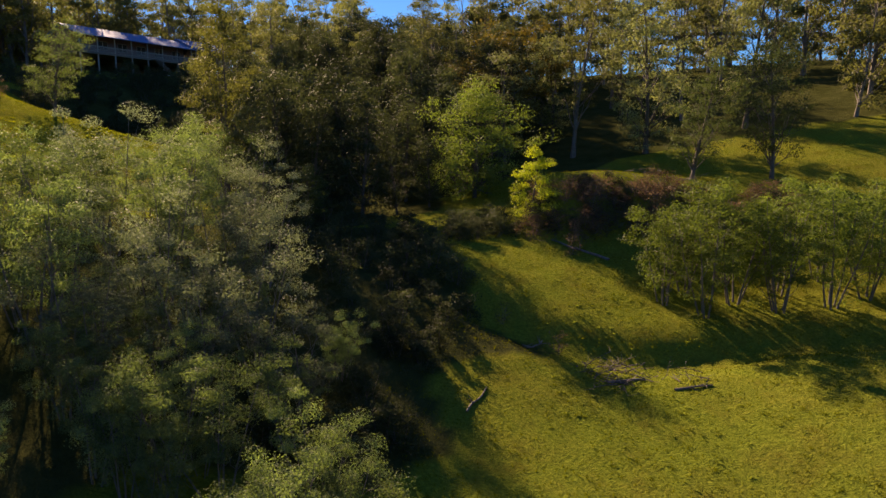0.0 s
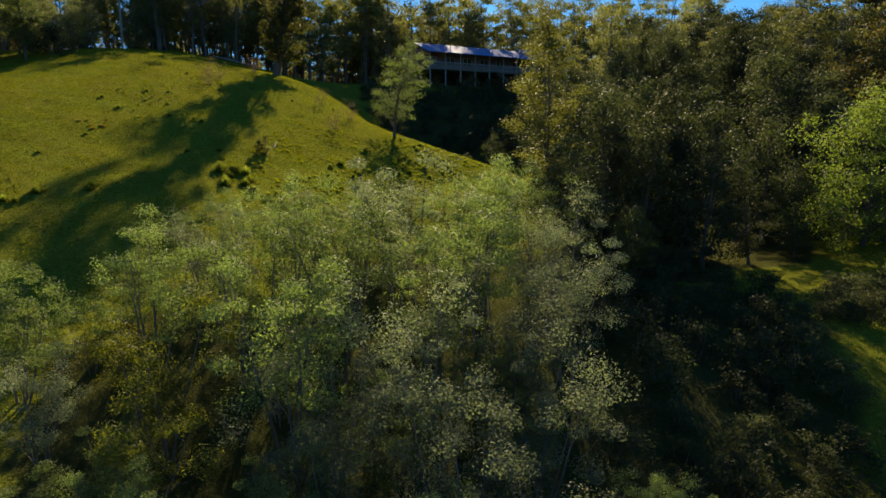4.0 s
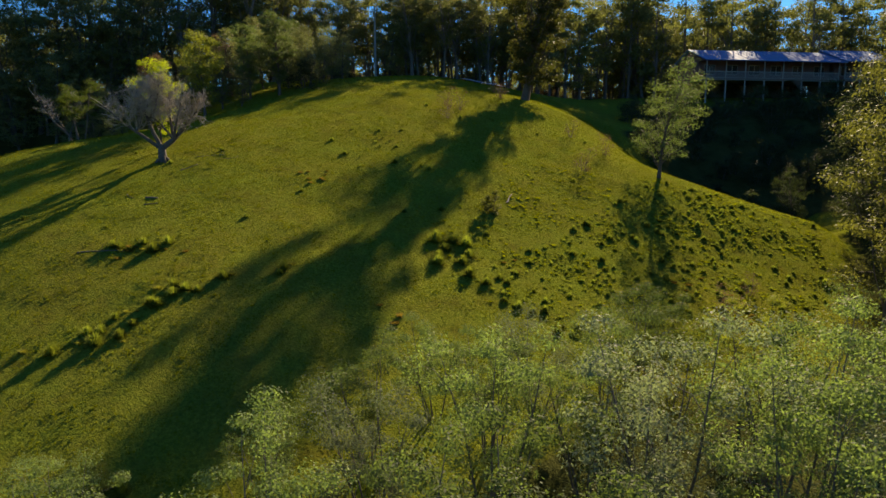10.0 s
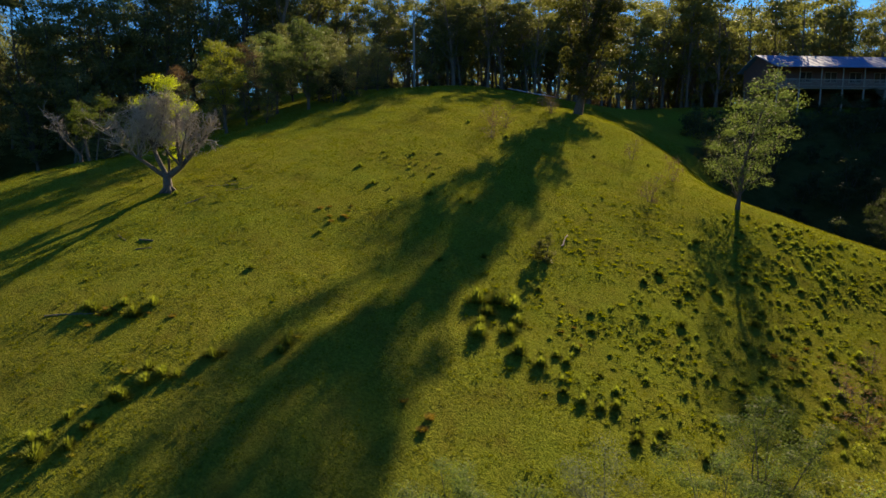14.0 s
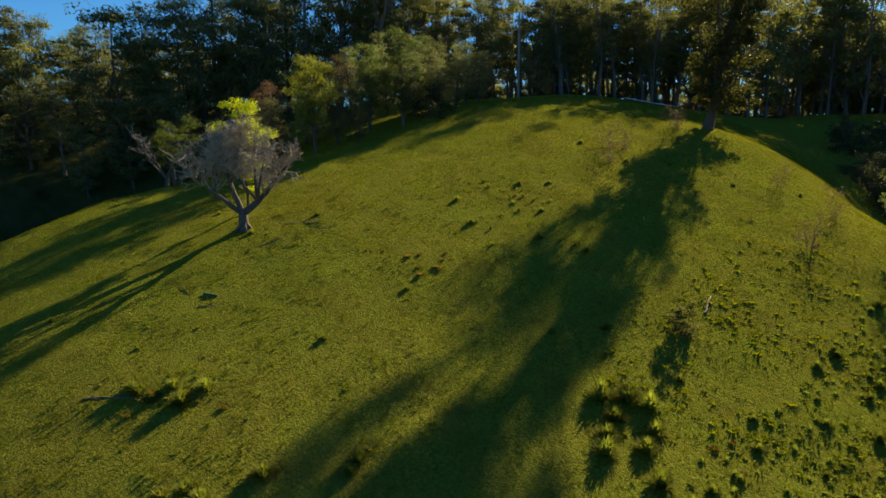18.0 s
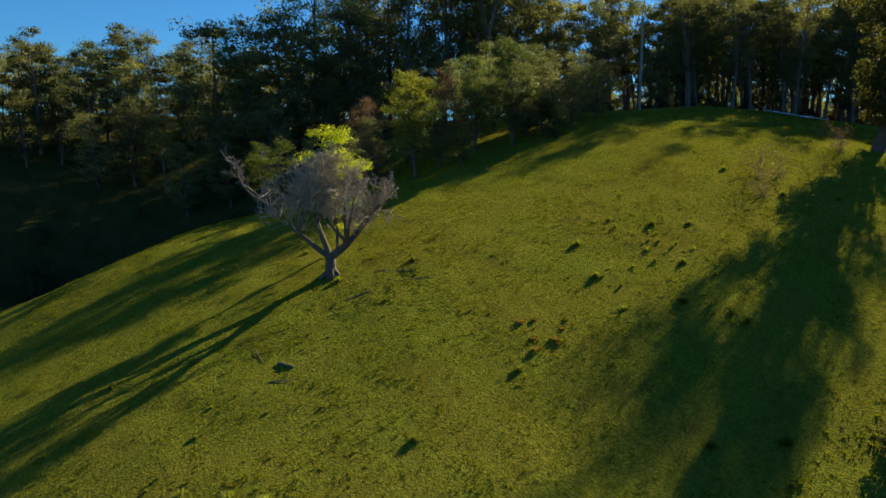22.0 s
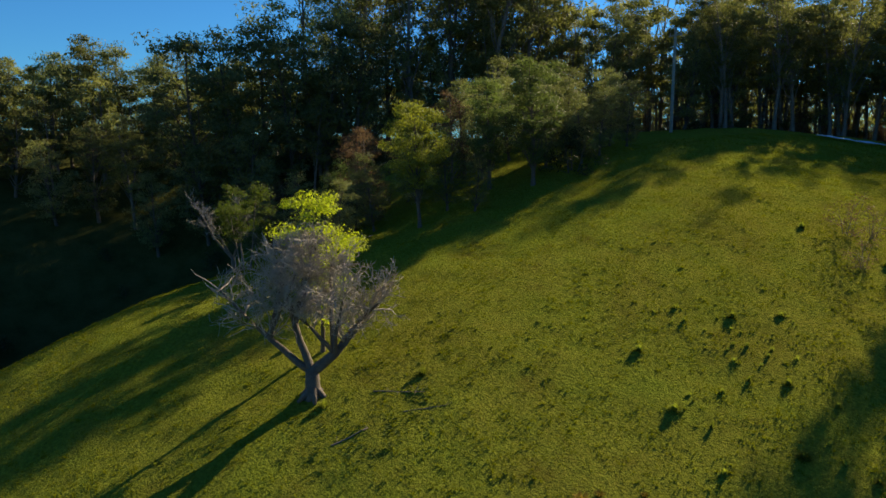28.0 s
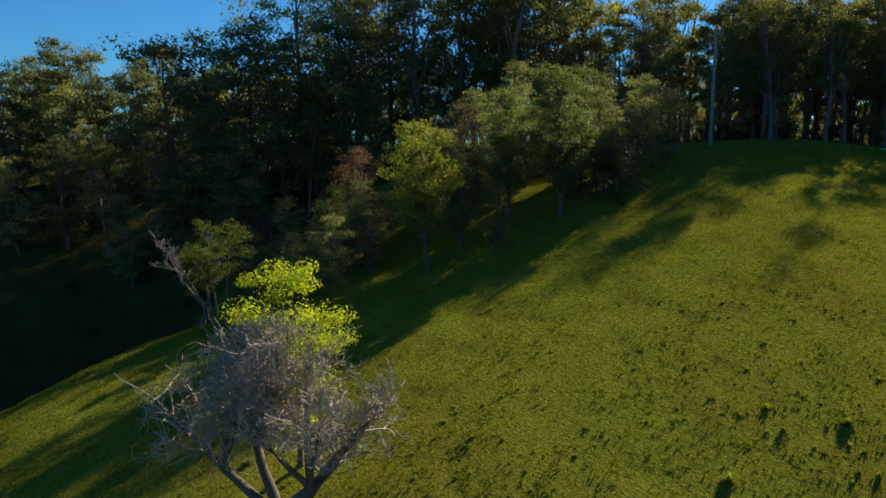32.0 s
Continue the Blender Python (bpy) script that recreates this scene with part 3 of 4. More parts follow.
scatter(12, [(-118, 58), (-112, 84), (-102, 112), (-90, 124), (-84, 118), (-80, 104), (-90, 140), (-112, 140), (-142, 100), (-132, 62)], 2.6, 130, {"wood": 1}, (0.55, 0.95), "low trees behind the crest", TALLS)
scatter(3, HOUSE_WOOD, 2.8, 125, {"tall": 3, "wood": 2}, (1.1, 1.6), "trees behind the house", TALLS)
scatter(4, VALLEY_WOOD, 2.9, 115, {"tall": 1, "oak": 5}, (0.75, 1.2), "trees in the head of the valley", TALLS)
scatter(5, BANK_WOOD, 3.5, 110, {"tall": 2, "wood": 5, "round": 2}, (0.95, 1.45), "trees on the far bank", TALLS)
scatter(6, [(-80, 20), (-90, 32), (-96, 20), (-84, 0)], 2.4, 9, {"bush": 1}, (0.4, 0.8), "bushes in the gully", TALLS)
scatter(8, [(-36, 88), (-46, 77), (-58, 79), (-72, 96), (-66, 100), (-52, 122), (-40, 110)], 1.8, 80, {"bush": 3}, (0.7, 1.5), "bushes below the house", TALLS)

scatter(9, [(-16, 42), (-13, 36), (-8, 30), (-3, 26), (-1, 30), (-2, 38), (-5, 44), (-11, 48)], 1.8, 40, {"bush": 1}, (0.5, 1.1), "scrub in the shaded gully", TALLS)
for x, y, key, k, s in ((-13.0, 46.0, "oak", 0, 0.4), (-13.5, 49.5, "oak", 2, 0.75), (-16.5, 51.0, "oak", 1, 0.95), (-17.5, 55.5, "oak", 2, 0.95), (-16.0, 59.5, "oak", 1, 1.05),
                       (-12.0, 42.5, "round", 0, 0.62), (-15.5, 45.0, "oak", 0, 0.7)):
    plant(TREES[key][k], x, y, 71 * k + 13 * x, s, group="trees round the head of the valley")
for x, y, key, k, s in ((-87.0, 84.0, "tall", 3, 0.95), (-90.0, 79.0, "tall", 1, 0.9), (-84.0, 90.0, "tall", 2, 1.0), (-92.5, 73.0, "tall", 0, 0.85), (-79.5, 86.0, "wood", 0, 0.8)):
    plant(TREES[key][k], x, y, 40 * k, s, group="trees behind the crest")

# the grove of small trees in the gully
GROVE = [(-21.2, 20.8, 0.85), (-17.3, 18.2, 0.75), (-14.6, 20.2, 0.95), (-12.2, 22.6, 0.95), (-10.4, 25.6, 0.95), (-8.6, 23.0, 0.85), (-13.4, 26.2, 1.0), (-16.2, 24.0, 1.0), (-17.6, 29.6, 1.1),
         (-14.2, 30.2, 1.0), (-20.2, 33.4, 0.95), (-17.4, 35.0, 0.95), (-10.6, 30.0, 0.9), (-23.6, 31.2, 0.8), (-21.0, 27.0, 0.85), (-24.8, 22.4, 0.45), (-22.5, 17.2, 0.7), (-6.4, 20.4, 0.7),
         (-12.0, 18.6, 0.8), (-15.6, 16.4, 0.6), (-18.6, 22.4, 0.95), (-12.4, 33.2, 1.0), (-9.4, 20.2, 0.85), (-19.4, 16.0, 0.55), (-25.6, 17.6, 0.5), (-15.8, 32.6, 1.05), (-20.4, 30.0, 1.0), (-23.0, 36.0, 0.85), (-20.5, 38.5, 0.9), (-16.0, 39.0, 0.95),
         (-25.4, 28.4, 0.76), (-24.8, 25.6, 0.62), (-23.2, 28.8, 0.8), (-22.4, 24.4, 0.72), (-22.6, 33.6, 0.8)]
SHRUBS = [(-26.6, 17.4, 0.3), (-24.0, 17.8, 0.36), (-24.6, 16.4, 0.42), (-27.6, 18.6, 0.24), (-22.6, 19.4, 0.4)]
rng = random.Random(7)
for k, (x, y, s) in enumerate(GROVE):
    s *= 0.76 if x < -19.5 and y > 27 else 1.0
    plant(TREES["lemon"][k % 2] if k % 9 == 1 else TREES["silver"][k % 2] if x > -13 or k % 5 == 3 else TREES["river"][k % 5], x, y, rng.uniform(0, 360), s, group="grove in the gully")

for k, (x, y, s) in enumerate(SHRUBS):
    plant(TREES["lemon"][k % 2], x, y, 90 * k, s, "low yellow-green shrub at the edge of the grove", "shrubs by the grove")

# trees that stand alone
plant(TREES["upright"][0], -39.0, 42.5, 30, 1.0)
plant(TREES["crest"][0], -61.6, 66.4, 14, 1.1)
plant(TREES["gum"][1], -41.1, 61.5, 120, 1.0, "slender young gum tree on the grassy spur")
plant(TREES["gum"][1], -39.7, 80.7, 200, 0.62, "small gum tree beside the track below the house")
plant(TREES["round"][0], -73.2, 44.2, 0, 1.03)
plant(TREES["round"][1], -75.3, 42.0, 70, 0.93)
plant(TREES["round"][1], -80.5, 48.5, 190, 0.9)
# added trees, mostly hidden by the clump, that throw shade on the grass before it
for x, y, s, k in ((-79.0, 46.6, 0.52, 0), (-81.2, 51.0, 0.55, 1), (-82.6, 46.4, 0.55, 2), (-84.2, 50.4, 0.6, 3), (-78.4, 42.6, 0.5, 1), (-82.0, 42.6, 0.6, 2), (-80.0, 37.6, 0.5, 3), (-86.0, 46.0, 0.7, 0), (-76.2, 50.6, 0.42, 1), (-75.0, 48.6, 0.4, 2), (-77.6, 53.6, 0.42, 3), (-76.4, 46.6, 0.5, 0), (-77.6, 48.6, 0.5, 2), (-79.0, 53.0, 0.5, 1)):
    plant(TREES["wood"][k], x, y, 50 * x, s, "low tree added behind the clump to shade the pasture", "low trees behind the clump")
plant(TREES["bush"][1], -73.6, 47.2, 20, 1.5, "dark bush at the foot of the rounded trees")
plant(TREES["topgreen"][0], -71.7, 36.3, 10, 1.1)
plant(TREES["lime"][0], -58.9, 29.0, 0, 1.13)
plant(TREES["umbrella"][0], -73.6, 26.3, 60, 1.02)
plant(TREES["brown"][0], -85.0, 29.3, 130, 0.85)
plant(TREES["brown"][0], -78.8, 34.4, 60, 1.15)
plant(TREES["bush"][0], -78.0, 33.0, 0, 1.4)
plant(TREES["bush"][1], -82.5, 8.9, 0, 1.5)
plant(TREES["wattle"][0], -1.8, 58.0, 0, 1.28)
plant(TREES["lime_low"][0], 2.3, 46.0, 30, 1.0)
plant(TREES["orange"][0], 0.2, 76.0, 0, 1.25)
plant(TREES["gum"][1], 14.2, 51.0, 0, 0.95)
plant(TREES["gum"][0], 21.2, 54.3, 90, 1.15)
for x, y, s, k in ((8.8, 35.4, 0.86, 0), (10.6, 34.2, 0.95, 1), (10.2, 36.8, 0.95, 2), (12.4, 35.6, 1.0, 0), (14.4, 34.8, 1.0, 1), (12.6, 38.0, 0.95, 2), (15.2, 37.0, 1.0, 0), (17.2, 35.4, 1.0, 1), (19.4, 36.4, 1.0, 2),
                   (18.0, 38.6, 0.95, 0), (21.4, 35.2, 0.95, 1)):
    plant(TREES["creek"][k], x, y, 77 * x, s * 1.14, group="bushy trees by the creek")
rng = random.Random(14)
for k in range(64):
    x = rng.uniform(1.4, 20)
    y = 43.2 + 0.12 * max(x - 6, 0) + rng.uniform(0, 4.6)
    plant(TREES["bush"][k % 3] if k % 3 == 0 else TREES["scrub"][k % 2], x, y, rng.uniform(0, 360), rng.uniform(0.4, 0.62) if k % 3 == 0 else rng.uniform(0.7, 1.2), group="scrub on the bank")
for x, y, s, k in ((-7.6, 52.4, 0.58, 0), (-5.4, 55.4, 0.5, 1), (-9.8, 49.6, 0.86, 2), (-11.6, 54.2, 0.98, 0)):
    plant(TREES["oak"][k], x, y, 80 * x, s, group="trees round the head of the valley")
plant(TREES["forked"][0], -21.4, 53.0, 108, 1.0)
# bushes added under the house to block the sky behind its stilts
rng = random.Random(19)
for k in range(16):
    u, v = rng.uniform(1, 29), rng.uniform(5.0, 10.5)
    x, y = -64.4 + 0.451 * u - 0.893 * v, 103.7 + 0.893 * u + 0.451 * v
    plant(TREES["bush"][k % 3], x, y, rng.uniform(0, 360), rng.uniform(0.9, 1.2), "dark bush added under the raised house to keep it dark", "bushes under the house")
rng = random.Random(18)
for k in range(40):
    x, y = (rng.uniform(-3.5, 2.0), rng.uniform(41.6, 48.0)) if k < 20 else (rng.uniform(-8.5, -2.6), rng.uniform(17.5, 30.0))
    plant(TREES["bush"][k % 3], x, y, rng.uniform(0, 360), rng.uniform(0.45, 0.8), group="dark scrub along the creek")
rng = random.Random(17)
for k in range(34):
    x, y = rng.uniform(-17, -3), rng.uniform(11, 25)
    if y > 8 - x * 0.2:
        plant(TREES["river"][k % 5], x, y, rng.uniform(0, 360), rng.uniform(0.32, 0.6), "low leafy sapling under the grove", "undergrowth of the grove")
for x, y, s, k in ((-50.0, 61.0, 0.9, 0), (-46.0, 60.9, 1.0, 1), (-58.3, 53.9, 1.1, 0), (-57.6, 54.6, 0.9, 1), (-61.1, 62.7, 1.0, 1), (-62.0, 63.4, 0.8, 0), (-43.3, 55.3, 1.0, 0), (-55.3, 51.6, 0.8, 1), (-66.0, 66.0, 0.7, 0),
                   (2.6, 44.2, 0.9, 0), (4.6, 41.0, 0.7, 1), (0.4, 33.0, 0.6, 0), (3.0, 31.0, 0.6, 1), (-26.5, 47.2, 0.8, 0), (-25.0, 45.6, 0.9, 1), (-27.4, 51.0, 0.7, 0)):
    plant(TREES["sapling"][k], x, y, 50 * x, s, group="dry shrubs on the slopes")
for x, y, s, k in ((-72.6, 31.6, 0.36, 0), (-74.4, 29.8, 0.22, 1), (-76.4, 31.6, 0.3, 2), (-75.0, 34.2, 0.42, 3), (-77.6, 33.4, 0.34, 0), (-73.6, 38.6, 0.42, 1), (-76.2, 37.4, 0.45, 2), (-78.6, 29.8, 0.3, 3),
                   (-80.6, 28.2, 0.36, 0), (-82.6, 30.6, 0.42, 3), (-79.6, 38.4, 0.46, 0), (-84.0, 27.0, 0.3, 1), (-71.4, 39.6, 0.3, 2)):
    plant(TREES["wood"][k], x, y, 50 * x, s, "low dark tree in the shade at the edge of the pasture", "low trees at the edge of the pasture")
plant(TREES["brown"][0], -80.5, 41.0, 40, 1.15)
plant(TREES["brown"][0], -83.0, 34.5, 200, 1.1)
plant(TREES["gum"][1], -79.8, 32.2, 80, 0.58, "small yellow-green gum tree by the gully")

for kinds in TREES.values():
    for ob in kinds:
        for o in (*ob.children_recursive, ob):
            bpy.data.objects.remove(o)


# ---- small builders ----
def part(name, bm, mat, parent, label=""):
    me = bpy.data.meshes.new(name)
    bm.to_mesh(me)
    bm.free()
    me.materials.append(mat)
    ob = new(name, me)
    ob.parent = parent
    return tagged(ob, label)


def box(bm, lo, hi, bevel=0.0):
    made = bmesh.ops.create_cube(bm, size=1.0)["verts"]
    for v in made:
        v.co = Vector([(lo[k] + hi[k]) / 2 + v.co[k] * (hi[k] - lo[k]) for k in range(3)])
    if bevel:
        edges = list({e for v in made for e in v.link_edges})
        bmesh.ops.bevel(bm, geom=edges, offset=bevel, segments=1, affect="EDGES")
    return bm


def solid(lo, hi, bevel=0.0):
    return box(bmesh.new(), lo, hi, bevel)


def slab(corners, thick):
    """A flat sheet through four corners, thickened downwards."""
    bm = bmesh.new()
    top = [bm.verts.new(c) for c in corners]
    low = [bm.verts.new((c[0], c[1], c[2] - thick)) for c in corners]
    bm.faces.new(top)
    bm.faces.new(low[::-1])
    n = len(corners)
    for k in range(n):
        bm.faces.new((top[k], low[k], low[(k + 1) % n], top[(k + 1) % n]))
    bmesh.ops.recalc_face_normals(bm, faces=bm.faces)
    return bm


def rod(a, b, r, sides=8, r2=None):
    bm = bmesh.new()
    s = Shape().tube([Vector(a), Vector(a).lerp(Vector(b), 0.5), Vector(b)], [r, (r + (r2 or r)) / 2, r2 or r], sides)
    vs = [bm.verts.new(p) for p in s.v]
    for f in s.f:
        bm.faces.new([vs[k] for k in f])
    bm.faces.new([vs[k] for k in range(sides)][::-1])
    return bm


# ---- the bare tree in the pasture ----
def bare_tree(name, seed, x, y, limbs, reach, fine, dome, stout, label):
    """A leafless tree: a short stout bole, crooked limbs given as (turn, rise, length), and ever finer twigs.
    dome: the half widths, the half height and the mid height of the crown."""
    rng = random.Random(seed)
    top = stand(new(name), x, y)
    bole = Shape()
    trunk = bough(rng, Vector((0, 0, -0.25)), Vector((-0.03, 0.02, 1)), 1.2, 0.03, Vector((0, 0, 0.1)), 4)
    bole.tube(trunk, [r * stout for r in (0.52, 0.37, 0.31, 0.29, 0.27)], 9)
    for k in range(6):
        a = k * 1.05 + rng.uniform(-0.3, 0.3)
        root = [Vector((0, 0, 0.35)), Vector((math.cos(a) * 0.32, math.sin(a) * 0.32, 0.1)), Vector((math.cos(a) * 0.6, math.sin(a) * 0.6, -0.08))]
        bole.tube(root, [0.2 * stout, 0.15 * stout, 0.05], 5)
    mesh_object("trunk", bole.v, bole.f, bark_limb, top, True)
    twigs = Shape()

    def fork(p, d, size, r, level):
        path = bough(rng, p, d, size, 0.16 + 0.03 * level, Vector((0, 0, 0.28 - 0.05 * level)), 3 if level > 1 else 5)
        n = len(path)
        if level > 1 and (path[-1].x / dome[0]) ** 2 + (path[-1].y / dome[1]) ** 2 + ((path[-1].z - dome[3]) / dome[2]) ** 2 > 1.0 + rng.random() * 0.25:
            return
        twigs.tube(path, [max(r * (1 - 0.55 * k / (n - 1)), 0.0075) for k in range(n)], 5 if level < 2 else 3)
        if level >= fine:
            return
        for _ in range(4 if level < 3 else 3):
            k = rng.randint(1, n - 1)
            w = (path[k] - path[k - 1]).normalized() + Vector((rng.gauss(0, 0.6), rng.gauss(0, 0.6), rng.gauss(0.05, 0.42)))
            fork(path[k], w, size * rng.uniform(0.5, 0.78), r * 0.55, level + 1)

    arms = []
    for turn, rise, length, r in limbs:
        limb = Shape()
        start = trunk[-1] - Vector((0, 0, 0.12))
        if len(arms) > 2:
            start, length = arms[len(arms) % 3][rng.randint(2, 3)], length * 0.72
        d = Vector((math.cos(radians(turn)) * math.cos(radians(rise)), math.sin(radians(turn)) * math.cos(radians(rise)), math.sin(radians(rise))))
        path = bough(rng, start, d, length, 0.09, Vector((0, 0, 0.35)), 7)
        arms.append(path)
        limb.tube(path, [r * (1 - 0.72 * k / 7) for k in range(8)], 7)
        mesh_object("limb", limb.v, limb.f, bark_limb, top, True)
        for k in range(3, 8):
            for _ in range(3):
                w = (path[k] - path[k - 1]).normalized() * 0.7 + Vector((rng.gauss(0, 0.75), rng.gauss(0, 0.75), rng.gauss(0.2, 0.4)))
                fork(path[k], w, length * reach * rng.uniform(0.6, 1.1), r * 0.22, 1)
    mesh_object("twig_crown", twigs.v, twigs.f, twig_mat, top)
    return tagged(top, label, "dead tree")


bare_tree("bare_tree", 5, -55.8, 28.3, [(76, 42, 3.5, 0.21), (252, 32, 4.4, 0.14), (240, 66, 4.2, 0.16), (200, 78, 4.4, 0.12), (110, 74, 4.3, 0.12), (165, 58, 3.9, 0.09), (345, 60, 3.9, 0.09), (30, 60, 3.7, 0.09),
                                         (90, 62, 3.9, 0.1), (270, 60, 3.7, 0.09)],
          0.3, 4, (3.3, 3.4, 2.5, 3.5), 0.86, "leafless grey tree with a twiggy dome alone in the pasture")
bare_tree("bare_tree", 11, -74.4, 25.6, [(252, 62, 3.2, 0.1), (238, 42, 4.4, 0.09), (100, 66, 3.2, 0.07)], 0.16, 3, (2.6, 2.6, 4.6, 3.0), 0.5,
          "half dead grey tree with bare limbs beside the gully")

# ---- the house on stilts ----
roof_mat = surface("blue_roof_steel", [(0.3, (0.06, 0.15, 0.32)), (0.7, (0.1, 0.22, 0.42))], 0.6, rough=0.75, relief=0.1)
roof_mat.node_tree.nodes["Principled BSDF"].inputs["Specular IOR Level"].default_value = 0.15
trim_mat = surface("grey_timber", [(0.3, (0.22, 0.2, 0.18)), (0.7, (0.36, 0.34, 0.31))], 3.0)
wall_mat = surface("plum_boards", [(0.3, (0.12, 0.06, 0.055)), (0.7, (0.19, 0.1, 0.09))], 2.0)
board_mat = surface("deck_boards", [(0.3, (0.13, 0.1, 0.08)), (0.7, (0.22, 0.18, 0.14))], 3.0)
glass_mat, gn, gl = material("window_glass")
gn["Principled BSDF"].inputs["Base Color"].default_value = (0.02, 0.025, 0.03, 1)
gn["Principled BSDF"].inputs["Roughness"].default_value = 0.06


def wing(house, x0, x1, floor, eave, depth, ridge, deck):
    """One wing: floor, walls, windows, a veranda with posts and rails, and a pitched roof. x runs along the front, y goes back."""
    part("floor", solid((x0, 0, floor - 0.25), (x1, depth, floor)), board_mat, house)
    wall = part("front_wall", solid((x0, deck, floor), (x1, deck + 0.15, eave + 0.3)), wall_mat, house)
    # added screen below the floor, keeps the space between the stilts dark
    part("base_wall", solid((x0 + 0.2, depth - 0.7, floor - 3.4), (x1 - 0.2, depth - 0.6, floor - 0.26)), board_mat, house)
    part("back_wall", solid((x0, depth - 0.15, floor), (x1, depth, eave + 0.3)), wall_mat, house)
    for x in (x0, x1 - 0.15):
        part("side_wall", solid((x, deck + 0.15, floor), (x + 0.15, depth - 0.15, eave + 0.3)), wall_mat, house)
    n = max(2, int((x1 - x0) / 3.4))
    for k in range(n):
        x = x0 + (k + 0.5) * (x1 - x0) / n
        win = part("window", solid((x - 0.85, deck - 0.05, floor + 0.7), (x + 0.85, deck - 0.002, floor + 2.1), 0.01), trim_mat, house)
        for s in (-1, 1):
            part("pane", solid((x + s * 0.42 - 0.36, deck - 0.07, floor + 0.78), (x + s * 0.42 + 0.36, deck - 0.052, floor + 2.02)), glass_mat, win)
    m = max(2, round((x1 - x0) / 2.9))
    for k in range(m + 1):
        x = x0 + 0.08 + k * (x1 - x0 - 0.16) / m
        part("post", solid((x - 0.06, 0.04, floor), (x + 0.06, 0.16, eave), 0.01), trim_mat, house)
        part("stilt", solid((x - 0.08, 0.02, floor - 3.4), (x + 0.08, 0.18, floor - 0.25), 0.01), trim_mat, house)
        part("stilt", solid((x - 0.08, depth - 0.4, floor - 3.4), (x + 0.08, depth - 0.24, floor - 0.25), 0.01), trim_mat, house)
    for z, h in ((floor + 1.0, 0.09), (floor + 0.12, 0.06)):
        part("rail", solid((x0, 0.06, z - h), (x1, 0.14, z)), trim_mat, house)
    b = int((x1 - x0) / 0.16)
    for k in range(b):
        x = x0 + 0.1 + k * (x1 - x0 - 0.2) / b
        part("baluster", solid((x - 0.02, 0.08, floor + 0.12), (x + 0.02, 0.12, floor + 0.91)), trim_mat, house)
    mid = depth * 0.55
    o = 0.6
    part("roof", slab([(x0 - o, -o, eave), (x1 + o, -o, eave), (x1 + o, mid, ridge), (x0 - o, mid, ridge)], 0.1), roof_mat, house, "blue steel roof sheet")
    part("roof", slab([(x0 - o, mid, ridge), (x1 + o, mid, ridge), (x1 + o, depth + o, eave), (x0 - o, depth + o, eave)], 0.1), roof_mat, house, "blue steel roof sheet")
    part("gutter", solid((x0 - o, -o - 0.1, eave - 0.14), (x1 + o, -o - 0.005, eave - 0.02)), roof_mat, house)
    for x in (x0 - o, x1 + o):
        bm = bmesh.new()
        pts = [(x, 0.4, eave), (x, depth - 0.2, eave), (x, mid, ridge - 0.12)]
        xs = 0.06 if x < x0 else -0.06
        near = [bm.verts.new((p[0] + xs * 9, p[1], p[2])) for p in pts]
        far = [bm.verts.new((p[0] + xs * 10, p[1], p[2])) for p in pts]
        bm.faces.new(near), bm.faces.new(far[::-1])
        for k in range(3):
            bm.faces.new((near[k], far[k], far[(k + 1) % 3], near[(k + 1) % 3]))
        part("gable", bm, wall_mat, house)
    ribs = int((x1 - x0) / 0.9)
    for k in range(ribs + 1):
        x = x0 - o + 0.05 + k * (x1 - x0 + 2 * o - 0.1) / ribs
        part("roof_rib", slab([(x - 0.03, -o, eave + 0.03), (x + 0.03, -o, eave + 0.03), (x + 0.03, mid, ridge + 0.03), (x - 0.03, mid, ridge + 0.03)], 0.04), roof_mat, house)


house = new("house")
house.matrix_basis = pose(-64.4, 103.7, 0, 0, 0, 63.2)
wing(house, 0.0, 21.0, 14.8, 17.3, 8.0, 19.2, 2.2)
wing(house, 21.8, 29.5, 14.9, 17.5, 8.5, 19.6, 2.2)
stair = part("stair", solid((12.4, -1.35, 14.55), (13.6, -0.02, 14.65)), board_mat, house)
for k in range(11):
    part("tread", solid((12.4, -1.35 - 0.28 * k, 14.36 - 0.19 * k), (13.6, -1.04 - 0.28 * k, 14.41 - 0.19 * k)), board_mat, stair)
tagged(house, "long weatherboard house on stilts with blue steel roof and veranda", "house")

# ---- the pole on the crest ----
pole_mat = surface("pole_timber", [(0.3, (0.16, 0.17, 0.15)), (0.7, (0.28, 0.29, 0.26))], 4.0)
px, py = -84.6, 62.2
pole = stand(new("power_pole"), px, py)
part("shaft", rod((0, 0, -0.4), (0, 0, 8.8), 0.15, 10, 0.11), pole_mat, pole)
part("crossarm", solid((-0.9, -0.06, 8.1), (0.9, 0.06, 8.22), 0.01), pole_mat, pole)
for x in (-0.75, 0.0, 0.75):
    part("insulator", rod((x, 0, 8.22), (x, 0, 8.42), 0.05, 8, 0.03), trim_mat, pole)
tagged(pole, "grey timber power pole at the edge of the wood", "power pole")


